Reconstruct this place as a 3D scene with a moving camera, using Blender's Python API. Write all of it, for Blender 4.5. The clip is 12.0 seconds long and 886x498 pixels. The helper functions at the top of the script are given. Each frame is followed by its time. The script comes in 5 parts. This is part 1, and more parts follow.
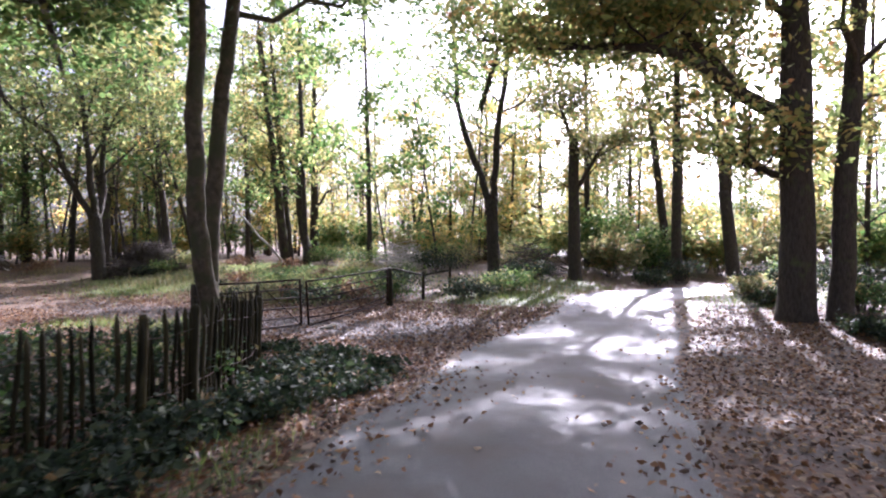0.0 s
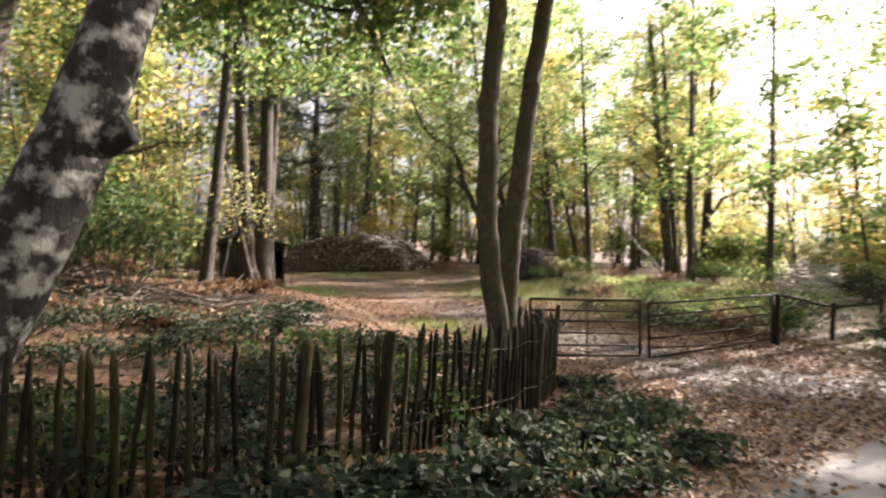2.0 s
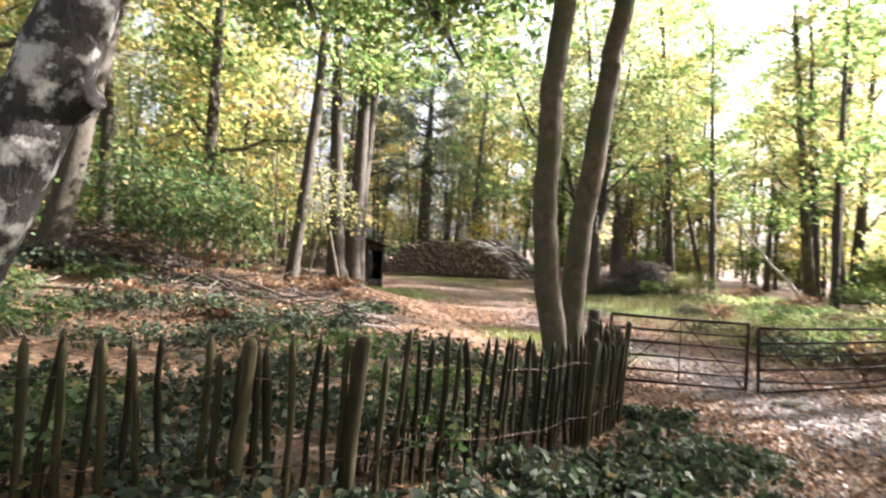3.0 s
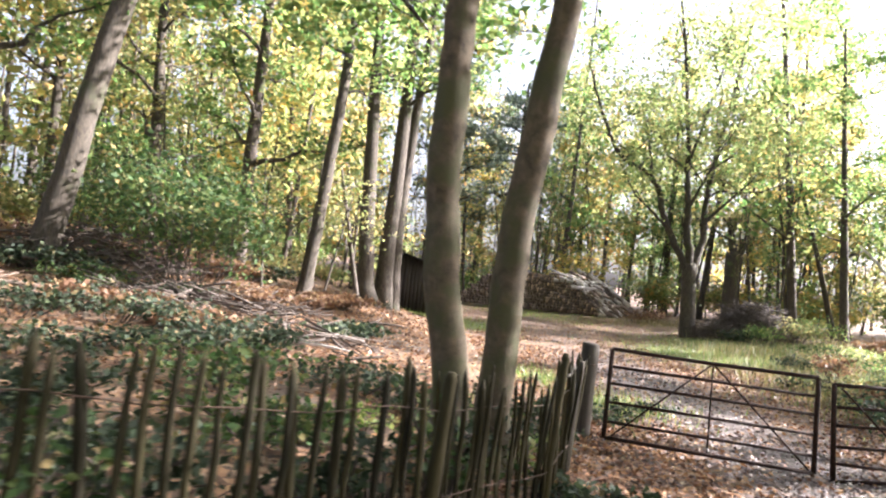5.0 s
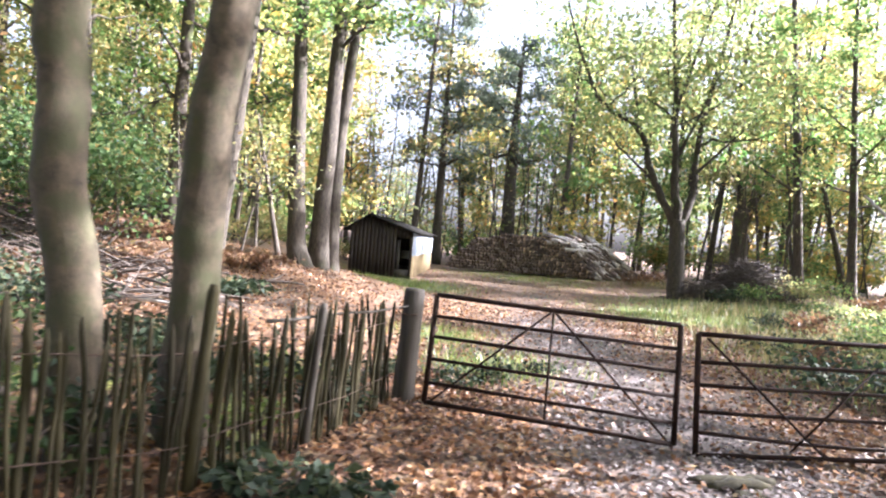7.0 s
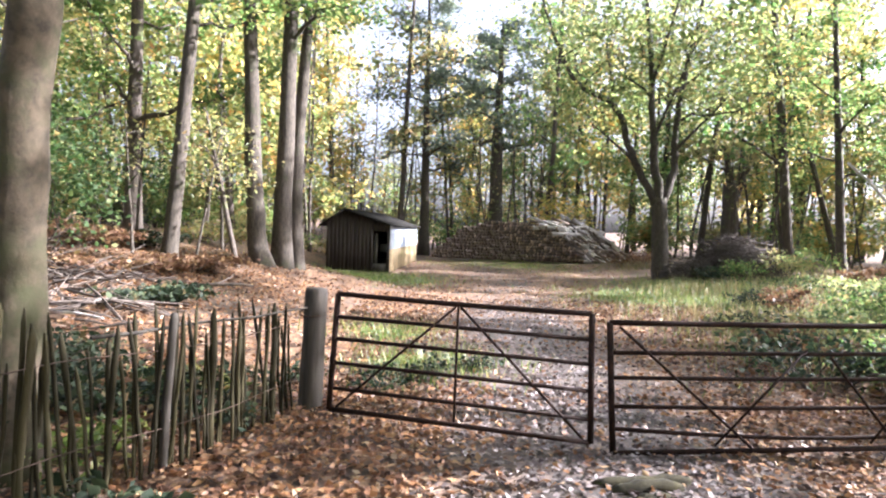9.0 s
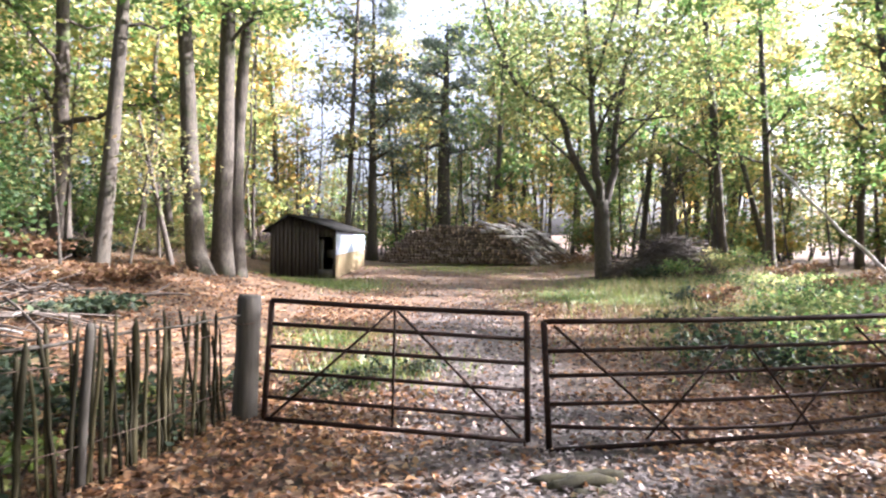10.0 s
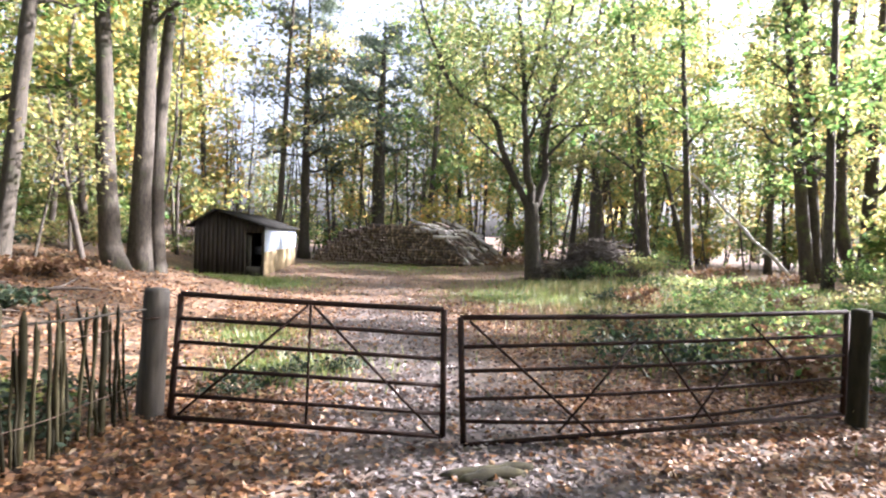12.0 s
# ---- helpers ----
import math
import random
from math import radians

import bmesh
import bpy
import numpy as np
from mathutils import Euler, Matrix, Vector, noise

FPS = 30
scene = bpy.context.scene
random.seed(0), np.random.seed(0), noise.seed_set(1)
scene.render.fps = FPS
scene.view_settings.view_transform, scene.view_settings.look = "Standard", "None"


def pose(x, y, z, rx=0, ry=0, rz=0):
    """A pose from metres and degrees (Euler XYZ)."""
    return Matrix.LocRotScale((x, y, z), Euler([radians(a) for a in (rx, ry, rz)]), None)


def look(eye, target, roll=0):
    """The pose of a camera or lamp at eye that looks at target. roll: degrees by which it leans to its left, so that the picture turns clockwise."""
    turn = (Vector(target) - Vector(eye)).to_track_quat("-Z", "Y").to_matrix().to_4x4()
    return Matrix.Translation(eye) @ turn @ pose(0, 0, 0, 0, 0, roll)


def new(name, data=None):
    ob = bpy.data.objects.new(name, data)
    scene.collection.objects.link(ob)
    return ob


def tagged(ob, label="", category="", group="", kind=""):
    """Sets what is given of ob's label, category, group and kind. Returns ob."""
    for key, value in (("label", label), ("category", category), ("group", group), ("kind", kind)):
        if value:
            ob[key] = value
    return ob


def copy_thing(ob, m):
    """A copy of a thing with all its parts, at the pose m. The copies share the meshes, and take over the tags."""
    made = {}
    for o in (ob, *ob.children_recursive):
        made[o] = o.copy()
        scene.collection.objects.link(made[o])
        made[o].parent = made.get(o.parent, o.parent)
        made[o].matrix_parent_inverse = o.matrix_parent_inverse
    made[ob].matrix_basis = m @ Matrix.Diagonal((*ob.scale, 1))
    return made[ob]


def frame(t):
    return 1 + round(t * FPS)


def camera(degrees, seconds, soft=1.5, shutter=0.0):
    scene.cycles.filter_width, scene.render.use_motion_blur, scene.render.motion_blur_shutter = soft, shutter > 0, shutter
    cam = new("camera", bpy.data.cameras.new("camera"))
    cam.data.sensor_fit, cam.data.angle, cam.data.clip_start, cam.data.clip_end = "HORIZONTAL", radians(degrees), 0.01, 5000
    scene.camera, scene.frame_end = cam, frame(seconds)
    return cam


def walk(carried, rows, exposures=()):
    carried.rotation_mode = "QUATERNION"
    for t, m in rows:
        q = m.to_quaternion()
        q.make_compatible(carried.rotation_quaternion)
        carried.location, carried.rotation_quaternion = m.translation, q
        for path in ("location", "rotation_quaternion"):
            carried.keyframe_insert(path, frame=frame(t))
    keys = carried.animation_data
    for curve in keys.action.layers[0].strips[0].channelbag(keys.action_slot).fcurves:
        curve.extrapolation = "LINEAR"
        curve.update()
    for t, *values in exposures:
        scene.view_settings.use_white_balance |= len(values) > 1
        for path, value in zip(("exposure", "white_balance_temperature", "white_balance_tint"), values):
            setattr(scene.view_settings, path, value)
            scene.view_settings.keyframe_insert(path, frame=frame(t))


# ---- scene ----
# the clip's camera opens up as it turns away from the low sun
EXPOSURES = [(0.0, 2.1, 5450, 31), (0.6, 1.48, 5950, 30), (1.5, 1.85, 6500, 21), (2.0, 2.3, 6550, 20), (3.0, 2.95, 6150, 19), (5.0, 3.1, 5950, 20), (6.5, 3.25, 5600, 22), (9.0, 3.05, 5650, 21), (12.0, 3.02, 5700, 21)]
cam = camera(73.7, 12.0, soft=2.1, shutter=0.5)
PATH = [
    (0, (-6.508, -1.886, 2.121), (-4.721, -0.989, 2.072), -0.4),
    (0.5, (-5.818, -1.715, 2.136), (-4.036, -0.808, 2.1), -0.6),
    (1, (-5.141, -1.512, 2.193), (-3.597, -0.241, 2.184), 1.1),
    (1.5, (-4.756, -1.518, 2.175), (-3.566, 0.089, 2.211), 0.7),
    (2, (-4.077, -1.301, 2.138), (-3.215, 0.504, 2.111), 1.4),
    (2.5, (-3.492, -1.051, 2.098), (-2.784, 0.817, 2.003), 3.5),
    (3, (-2.973, -0.815, 2.063), (-2.492, 1.126, 2.046), 3.8),
    (5, (-0.458, 0.75, 1.848), (-0.381, 2.748, 1.919), 6.1),
    (5.5, (0.12, 1.158, 1.775), (0.22, 3.155, 1.724), 3.2),
    (6, (0.742, 1.463, 1.71), (0.796, 3.461, 1.629), 1.4),
    (6.5, (1.35, 1.746, 1.662), (1.401, 3.744, 1.584), 4.4),
    (7, (1.926, 1.948, 1.685), (1.911, 3.948, 1.65), 5.0),
    (9, (2.834, 2.35, 1.756), (2.81, 4.349, 1.687), 2.0),
    (9.5, (2.891, 2.373, 1.747), (2.925, 4.372, 1.685), 1.3),
    (10, (2.961, 2.366, 1.743), (3.103, 4.36, 1.694), 1.1),
    (10.5, (3.012, 2.378, 1.73), (3.245, 4.363, 1.687), 1.6),
    (11, (3.061, 2.381, 1.715), (3.378, 4.355, 1.667), 2.3),
    (11.5, (3.074, 2.372, 1.711), (3.375, 4.349, 1.67), 2.3),
    (12, (3.103, 2.362, 1.705), (3.459, 4.33, 1.664), 2.3),
]
walk(cam, [(t, look(eye, target, roll)) for t, eye, target, roll in PATH], EXPOSURES)

# ---- world, sun, exposure ----
SUN_AZ, SUN_EL = radians(5.5), radians(28.5)      # azimuth from +x towards +y
world = bpy.data.worlds.new("autumn_sky")
scene.world = world
world.use_nodes = True
wn = world.node_tree
wn.nodes.clear()
sky = wn.nodes.new("ShaderNodeTexSky")
sky.sky_type = "NISHITA"
sky.sun_disc = False
sky.sun_elevation = SUN_EL
sky.sun_rotation = radians(90) - SUN_AZ
sky.air_density, sky.dust_density, sky.ozone_density = 0.8, 6.0, 0.3
bg = wn.nodes.new("ShaderNodeBackground")
bg.inputs["Strength"].default_value = 0.07
wo = wn.nodes.new("ShaderNodeOutputWorld")
whiten = wn.nodes.new("ShaderNodeHueSaturation")      # saturation cut so that the sky looks overexposed white
whiten.inputs["Saturation"].default_value = 0.45
wn.links.new(sky.outputs[0], whiten.inputs["Color"])
wn.links.new(whiten.outputs[0], bg.inputs[0])
wn.links.new(bg.outputs[0], wo.inputs[0])
sun_data = bpy.data.lights.new("sun", "SUN")
sun_data.energy, sun_data.angle, sun_data.color = 5.0, radians(0.6), (1.0, 0.93, 0.82)
sun = new("sun", sun_data)
sun.matrix_world = look((0, 0, 0), (-math.cos(SUN_EL) * math.cos(SUN_AZ), -math.cos(SUN_EL) * math.sin(SUN_AZ), -math.sin(SUN_EL)))


# ---- materials ----
def nodes_of(name):
    m = bpy.data.materials.new(name)
    m.use_nodes = True
    nt = m.node_tree
    return m, nt, nt.nodes["Principled BSDF"], nt.nodes["Material Output"]


def link(nt, a, b):
    nt.links.new(a, b)


def ramp(nt, source, stops):
    r = nt.nodes.new("ShaderNodeValToRGB")
    els = r.color_ramp.elements
    while len(els) < len(stops):
        els.new(0.5)
    for e, (p, c) in zip(els, stops):
        e.position, e.color = p, (*c, 1)
    link(nt, source, r.inputs[0])
    return r.outputs[0]


def coords(nt, scale=(1, 1, 1), world_space=False):
    if world_space:
        out = nt.nodes.new("ShaderNodeNewGeometry").outputs["Position"]
    else:
        out = nt.nodes.new("ShaderNodeTexCoord").outputs["Object"]
    mp = nt.nodes.new("ShaderNodeMapping")
    mp.inputs["Scale"].default_value = scale
    link(nt, out, mp.inputs[0])
    return mp.outputs[0]


def noise_tex(nt, vec, scale, detail=6, rough=0.6):
    n = nt.nodes.new("ShaderNodeTexNoise")
    n.inputs["Scale"].default_value, n.inputs["Detail"].default_value, n.inputs["Roughness"].default_value = scale, detail, rough
    link(nt, vec, n.inputs["Vector"])
    return n.outputs["Fac"]


def mixed(nt, fac, a, b, mode="MIX"):
    m = nt.nodes.new("ShaderNodeMix")
    m.data_type, m.blend_type = "RGBA", mode
    for value, sock in ((fac, m.inputs[0]), (a, m.inputs[6]), (b, m.inputs[7])):
        if isinstance(value, (int, float)):
            sock.default_value = value
        elif isinstance(value, tuple):
            sock.default_value = (*value, 1)
        else:
            link(nt, value, sock)
    return m.outputs[2]


def bump(nt, height, bsdf, strength=0.5, distance=0.02):
    b = nt.nodes.new("ShaderNodeBump")
    b.inputs["Strength"].default_value, b.inputs["Distance"].default_value = strength, distance
    link(nt, height, b.inputs["Height"])
    link(nt, b.outputs[0], bsdf.inputs["Normal"])


def bark_mat(name, dark, light, moss=(0.10, 0.13, 0.04), moss_at=0.62, stretch=0.22, fine=30, depth=0.02, patch=1.6):
    m, nt, p, _ = nodes_of(name)
    vec = coords(nt, (1, 1, stretch))
    a = noise_tex(nt, vec, fine, 8, 0.7)
    col = ramp(nt, a, [(0.32, dark), (0.62, light)])
    b = noise_tex(nt, coords(nt), patch, 5, 0.6)
    mask = ramp(nt, b, [(moss_at - 0.06, (0, 0, 0)), (moss_at + 0.08, (1, 1, 1))])
    col = mixed(nt, mask, col, moss)
    link(nt, col, p.inputs["Base Color"])
    p.inputs["Roughness"].default_value = 0.9
    bump(nt, a, p, 0.8, depth)
    return m


def leaf_mat(name, stops, glow=0.58, rough=0.45):
    """Thin leaves: each leaf takes its own colour, and lets light through."""
    m, nt, p, out = nodes_of(name)
    g = nt.nodes.new("ShaderNodeNewGeometry")
    col = ramp(nt, g.outputs["Random Per Island"], stops)
    link(nt, col, p.inputs["Base Color"])
    p.inputs["Roughness"].default_value = rough
    t = nt.nodes.new("ShaderNodeBsdfTranslucent")
    hs = nt.nodes.new("ShaderNodeHueSaturation")
    hs.inputs["Value"].default_value, hs.inputs["Saturation"].default_value = 2.1, 0.92
    link(nt, col, hs.inputs["Color"])
    link(nt, hs.outputs[0], t.inputs[0])
    mx = nt.nodes.new("ShaderNodeMixShader")
    mx.inputs[0].default_value = glow
    link(nt, p.outputs[0], mx.inputs[1])
    link(nt, t.outputs[0], mx.inputs[2])
    link(nt, mx.outputs[0], out.inputs[0])
    return m


def plain_mat(name, dark, light, scale=12, rough=0.8, metal=0.0, stretch=(1, 1, 1), relief=0.3, depth=0.005, per_object=0.0):
    m, nt, p, _ = nodes_of(name)
    a = noise_tex(nt, coords(nt, stretch), scale, 8, 0.65)
    col = ramp(nt, a, [(0.3, dark), (0.7, light)])
    if per_object:
        oi = nt.nodes.new("ShaderNodeObjectInfo")
        hs = nt.nodes.new("ShaderNodeHueSaturation")
        mr = nt.nodes.new("ShaderNodeMapRange")
        mr.inputs[3].default_value, mr.inputs[4].default_value = 1 - per_object, 1 + per_object
        link(nt, oi.outputs["Random"], mr.inputs[0])
        link(nt, mr.outputs[0], hs.inputs["Value"])
        link(nt, col, hs.inputs["Color"])
        col = hs.outputs[0]
    link(nt, col, p.inputs["Base Color"])
    p.inputs["Roughness"].default_value, p.inputs["Metallic"].default_value = rough, metal
    bump(nt, a, p, relief, depth)
    return m


def ground_mat():
    m, nt, p, _ = nodes_of("leafy_forest_floor")
    pos = coords(nt, (1, 1, 1), True)
    v = nt.nodes.new("ShaderNodeTexVoronoi")
    v.inputs["Scale"].default_value, v.inputs["Randomness"].default_value = 17, 1.0
    warp = nt.nodes.new("ShaderNodeTexNoise")
    warp.inputs["Scale"].default_value, warp.inputs["Detail"].default_value = 9, 3
    link(nt, pos, warp.inputs["Vector"])
    add = nt.nodes.new("ShaderNodeVectorMath")
    add.operation = "MULTIPLY_ADD"
    add.inputs[1].default_value = (0.12, 0.12, 0.12)
    link(nt, warp.outputs["Color"], add.inputs[0])
    link(nt, pos, add.inputs[2])
    link(nt, add.outputs[0], v.inputs["Vector"])
    sep = nt.nodes.new("ShaderNodeSeparateColor")
    link(nt, v.outputs["Color"], sep.inputs[0])
    leaf = ramp(nt, sep.outputs[0], [(0.0, (0.028, 0.018, 0.012)), (0.3, (0.07, 0.038, 0.02)), (0.55, (0.13, 0.068, 0.034)), (0.8, (0.2, 0.115, 0.058)), (1.0, (0.26, 0.19, 0.13))])
    big = noise_tex(nt, pos, 0.7, 5, 0.6)
    soil = ramp(nt, noise_tex(nt, pos, 14, 8, 0.7), [(0.3, (0.03, 0.022, 0.015)), (0.7, (0.09, 0.065, 0.045))])
    k = ramp(nt, big, [(0.36, (0, 0, 0)), (0.52, (1, 1, 1))])
    col = mixed(nt, k, soil, leaf)
    at = nt.nodes.new("ShaderNodeAttribute")
    at.attribute_name = "grass"
    gn = noise_tex(nt, pos, 5, 6, 0.7)
    mul = nt.nodes.new("ShaderNodeMath")
    mul.operation = "MULTIPLY_ADD"
    mul.inputs[2].default_value = -0.42
    link(nt, at.outputs["Fac"], mul.inputs[0])
    mul.inputs[1].default_value = 1.0
    ad = nt.nodes.new("ShaderNodeMath")
    link(nt, mul.outputs[0], ad.inputs[0])
    link(nt, gn, ad.inputs[1])
    gm = ramp(nt, ad.outputs[0], [(0.42, (0, 0, 0)), (0.62, (1, 1, 1))])
    green = ramp(nt, noise_tex(nt, pos, 30, 6, 0.7), [(0.3, (0.03, 0.05, 0.012)), (0.7, (0.13, 0.16, 0.04))])
    col = mixed(nt, gm, col, green)
    # cart track: gravel grey, lightened in colour for the sky's sheen
    tr = nt.nodes.new("ShaderNodeAttribute")
    tr.attribute_name = "track"
    grit = ramp(nt, noise_tex(nt, pos, 26, 8, 0.75), [(0.3, (0.045, 0.039, 0.036)), (0.7, (0.17, 0.152, 0.143))])
    wear_sheen = nt.nodes.new("ShaderNodeMath")
    wear_sheen.operation = "MULTIPLY"
    link(nt, tr.outputs["Fac"], wear_sheen.inputs[0])
    link(nt, ramp(nt, gn, [(0.35, (0.4, 0.4, 0.4)), (0.6, (1, 1, 1))]), wear_sheen.inputs[1])
    col = mixed(nt, wear_sheen.outputs[0], col, grit)
    link(nt, col, p.inputs["Base Color"])
    p.inputs["Roughness"].default_value = 0.75
    bump(nt, gn, p, 0.35, 0.03)
    return m


def road_mat():
    m, nt, p, _ = nodes_of("worn_asphalt")
    pos = coords(nt, (1, 1, 1), True)
    a = noise_tex(nt, pos, 60, 8, 0.75)
    b = noise_tex(nt, pos, 1.1, 5, 0.6)
    col = ramp(nt, a, [(0.3, (0.05, 0.051, 0.053)), (0.72, (0.135, 0.137, 0.142))])
    dirt = ramp(nt, b, [(0.45, (0, 0, 0)), (0.7, (0.7, 0.7, 0.7))])
    col = mixed(nt, dirt, col, (0.12, 0.10, 0.08))
    link(nt, col, p.inputs["Base Color"])
    link(nt, ramp(nt, b, [(0.35, (0.5, 0.5, 0.5)), (0.7, (0.78, 0.78, 0.78))]), p.inputs["Roughness"])
    bump(nt, a, p, 0.55, 0.012)
    return m


M_GROUND, M_ROAD = ground_mat(), road_mat()
M_BARK = bark_mat("grey_brown_bark", (0.009, 0.0075, 0.006), (0.08, 0.066, 0.048), (0.038, 0.046, 0.016), depth=0.05)
M_BARK_PALE = bark_mat("smooth_pale_bark", (0.03, 0.023, 0.014), (0.115, 0.09, 0.058), (0.055, 0.056, 0.024), 0.52, 0.8, 11, 0.012, 2.6)
M_BARK_DARK = bark_mat("dark_ridged_bark", (0.02, 0.016, 0.013), (0.085, 0.068, 0.052))
M_BARK_LICHEN = bark_mat("lichen_mottled_bark", (0.008, 0.0065, 0.006), (0.035, 0.03, 0.024), (0.44, 0.44, 0.41), 0.555, 0.5, 16, 0.06, 5.5)
GREEN = [(0.0, (0.035, 0.08, 0.016)), (0.5, (0.075, 0.135, 0.03)), (0.8, (0.15, 0.185, 0.05)), (1.0, (0.26, 0.24, 0.075))]
MIXED = [(0.0, (0.065, 0.1, 0.025)), (0.45, (0.15, 0.18, 0.05)), (0.75, (0.26, 0.24, 0.07)), (0.93, (0.32, 0.22, 0.06)), (1.0, (0.30, 0.14, 0.045))]
YELLOW = [(0.0, (0.10, 0.13, 0.035)), (0.4, (0.23, 0.22, 0.05)), (0.78, (0.38, 0.29, 0.06)), (1.0, (0.38, 0.19, 0.045))]
PALE = [(0.0, (0.07, 0.11, 0.03)), (0.5, (0.14, 0.18, 0.055)), (0.85, (0.23, 0.24, 0.08)), (1.0, (0.28, 0.22, 0.08))]
OLIVE = [(0.0, (0.065, 0.09, 0.028)), (0.5, (0.15, 0.16, 0.055)), (0.85, (0.23, 0.19, 0.075)), (1.0, (0.22, 0.13, 0.05))]
M_LEAF_GREEN, M_LEAF_MIXED = leaf_mat("green_leaves", GREEN), leaf_mat("turning_leaves", MIXED)
M_LEAF_YELLOW, M_LEAF_OLIVE = leaf_mat("yellow_leaves", YELLOW), leaf_mat("dull_olive_leaves", OLIVE)
M_LEAF_PALE = leaf_mat("thin_pale_oak_leaves", PALE, 0.64)
M_LEAF_DARK = leaf_mat("dark_bramble_leaves", [(0.0, (0.009, 0.018, 0.008)), (0.6, (0.021, 0.038, 0.016)), (0.9, (0.05, 0.068, 0.026)), (1.0, (0.14, 0.09, 0.035))], 0.25, 0.78)
M_LEAF_HOLLY = leaf_mat("deep_green_bush_leaves", [(0.0, (0.016, 0.042, 0.009)), (0.55, (0.04, 0.082, 0.018)), (0.88, (0.09, 0.115, 0.03)), (1.0, (0.2, 0.14, 0.045))], 0.4, 0.72)
M_NEEDLE = leaf_mat("blue_green_needles", [(0.0, (0.05, 0.075, 0.05)), (1.0, (0.14, 0.17, 0.12))], 0.4)
M_LITTER = leaf_mat("fallen_leaves", [(0.0, (0.034, 0.02, 0.014)), (0.32, (0.09, 0.04, 0.018)), (0.58, (0.175, 0.08, 0.032)), (0.82, (0.28, 0.145, 0.058)), (0.96, (0.33, 0.22, 0.115)), (1.0, (0.37, 0.29, 0.2))], 0.12, 0.55)
# grey-lilac tones put the sky's sheen on trodden wet leaves into their colour
M_LITTER_GREY = leaf_mat("trodden_sheen_leaves", [(0.0, (0.05, 0.038, 0.034)), (0.4, (0.092, 0.071, 0.065)), (0.72, (0.165, 0.136, 0.128)), (1.0, (0.29, 0.255, 0.245))], 0.1, 0.6)
M_STRAW = leaf_mat("dry_ochre_grass", [(0.0, (0.05, 0.065, 0.02)), (0.5, (0.13, 0.12, 0.04)), (1.0, (0.25, 0.19, 0.08))], 0.4, 0.6)
M_GRASS = leaf_mat("grass_blades", [(0.0, (0.05, 0.09, 0.015)), (0.6, (0.13, 0.19, 0.03)), (1.0, (0.28, 0.27, 0.09))], 0.35)
M_FERN = leaf_mat("rusty_bracken", [(0.0, (0.06, 0.03, 0.015)), (0.6, (0.13, 0.065, 0.03)), (1.0, (0.2, 0.135, 0.06))], 0.3, 0.65)
M_PICKET = plain_mat("weathered_split_chestnut", (0.009, 0.008, 0.0045), (0.056, 0.048, 0.021), 9, 0.85, 0, (1, 1, 0.12), 0.6, 0.01, 0.6)
M_POST = plain_mat("grey_weathered_post", (0.014, 0.012, 0.010), (0.095, 0.083, 0.066), 10, 0.9, 0, (1, 1, 0.1), 0.7, 0.015)
# near-black colour includes the shade on the post's viewed side
M_POST_DARK = plain_mat("shade_dark_mossy_post", (0.010, 0.009, 0.006), (0.04, 0.036, 0.02), 10, 0.9, 0, (1, 1, 0.15), 0.7, 0.015)
M_WIRE = plain_mat("rusty_wire", (0.05, 0.03, 0.02), (0.12, 0.08, 0.06), 40, 0.6, 0.6)
M_GATE = plain_mat("rusted_brown_gate_paint", (0.006, 0.004, 0.0035), (0.036, 0.016, 0.010), 22, 0.75, 0.0, (1, 1, 1), 0.4, 0.002)
M_SHED = plain_mat("black_stained_boards", (0.018, 0.014, 0.012), (0.055, 0.045, 0.038), 8, 0.8, 0, (1, 1, 0.1), 0.5, 0.006, 0.25)
M_SHED_PALE = plain_mat("weathered_yellow_boards", (0.16, 0.12, 0.06), (0.40, 0.31, 0.17), 8, 0.85, 0, (1, 1, 0.1), 0.5, 0.006, 0.25)
M_SHEET = plain_mat("pale_blue_plastic_sheet", (0.30, 0.38, 0.50), (0.62, 0.68, 0.76), 3, 0.35)
M_FELT = plain_mat("dark_roof_felt", (0.012, 0.012, 0.012), (0.05, 0.048, 0.045), 18, 0.9)
M_MOSS = plain_mat("mossy_timber", (0.007, 0.006, 0.004), (0.055, 0.048, 0.018), 9, 0.95, 0, (1, 1, 1), 0.7, 0.02)
M_LOG = plain_mat("log_bark", (0.035, 0.026, 0.02), (0.17, 0.13, 0.10), 12, 0.85, 0, (1, 1, 0.2), 0.6, 0.01, 0.45)
M_LOG_BARE = plain_mat("bleached_bare_log", (0.28, 0.26, 0.24), (0.62, 0.59, 0.56), 12, 0.7, 0, (1, 1, 0.15), 0.4, 0.008, 0.3)
M_CUT = plain_mat("sawn_log_end", (0.09, 0.065, 0.045), (0.42, 0.31, 0.21), 14, 0.85, 0, (1, 1, 1), 0.3, 0.004, 0.75)
M_TWIG = plain_mat("dead_twigs", (0.03, 0.023, 0.018), (0.10, 0.08, 0.065), 20, 0.9)

for dull, gloss in ((M_GATE, 0.2), (M_FELT, 0.0), (M_PICKET, 0.2), (M_POST_DARK, 0.15), (M_SHED, 0.25)):
    dull.node_tree.nodes["Principled BSDF"].inputs["Specular IOR Level"].default_value = gloss


# ---- builders ----
def S(x):
    x = min(1.0, max(0.0, x))
    return x * x * (3 - 2 * x)


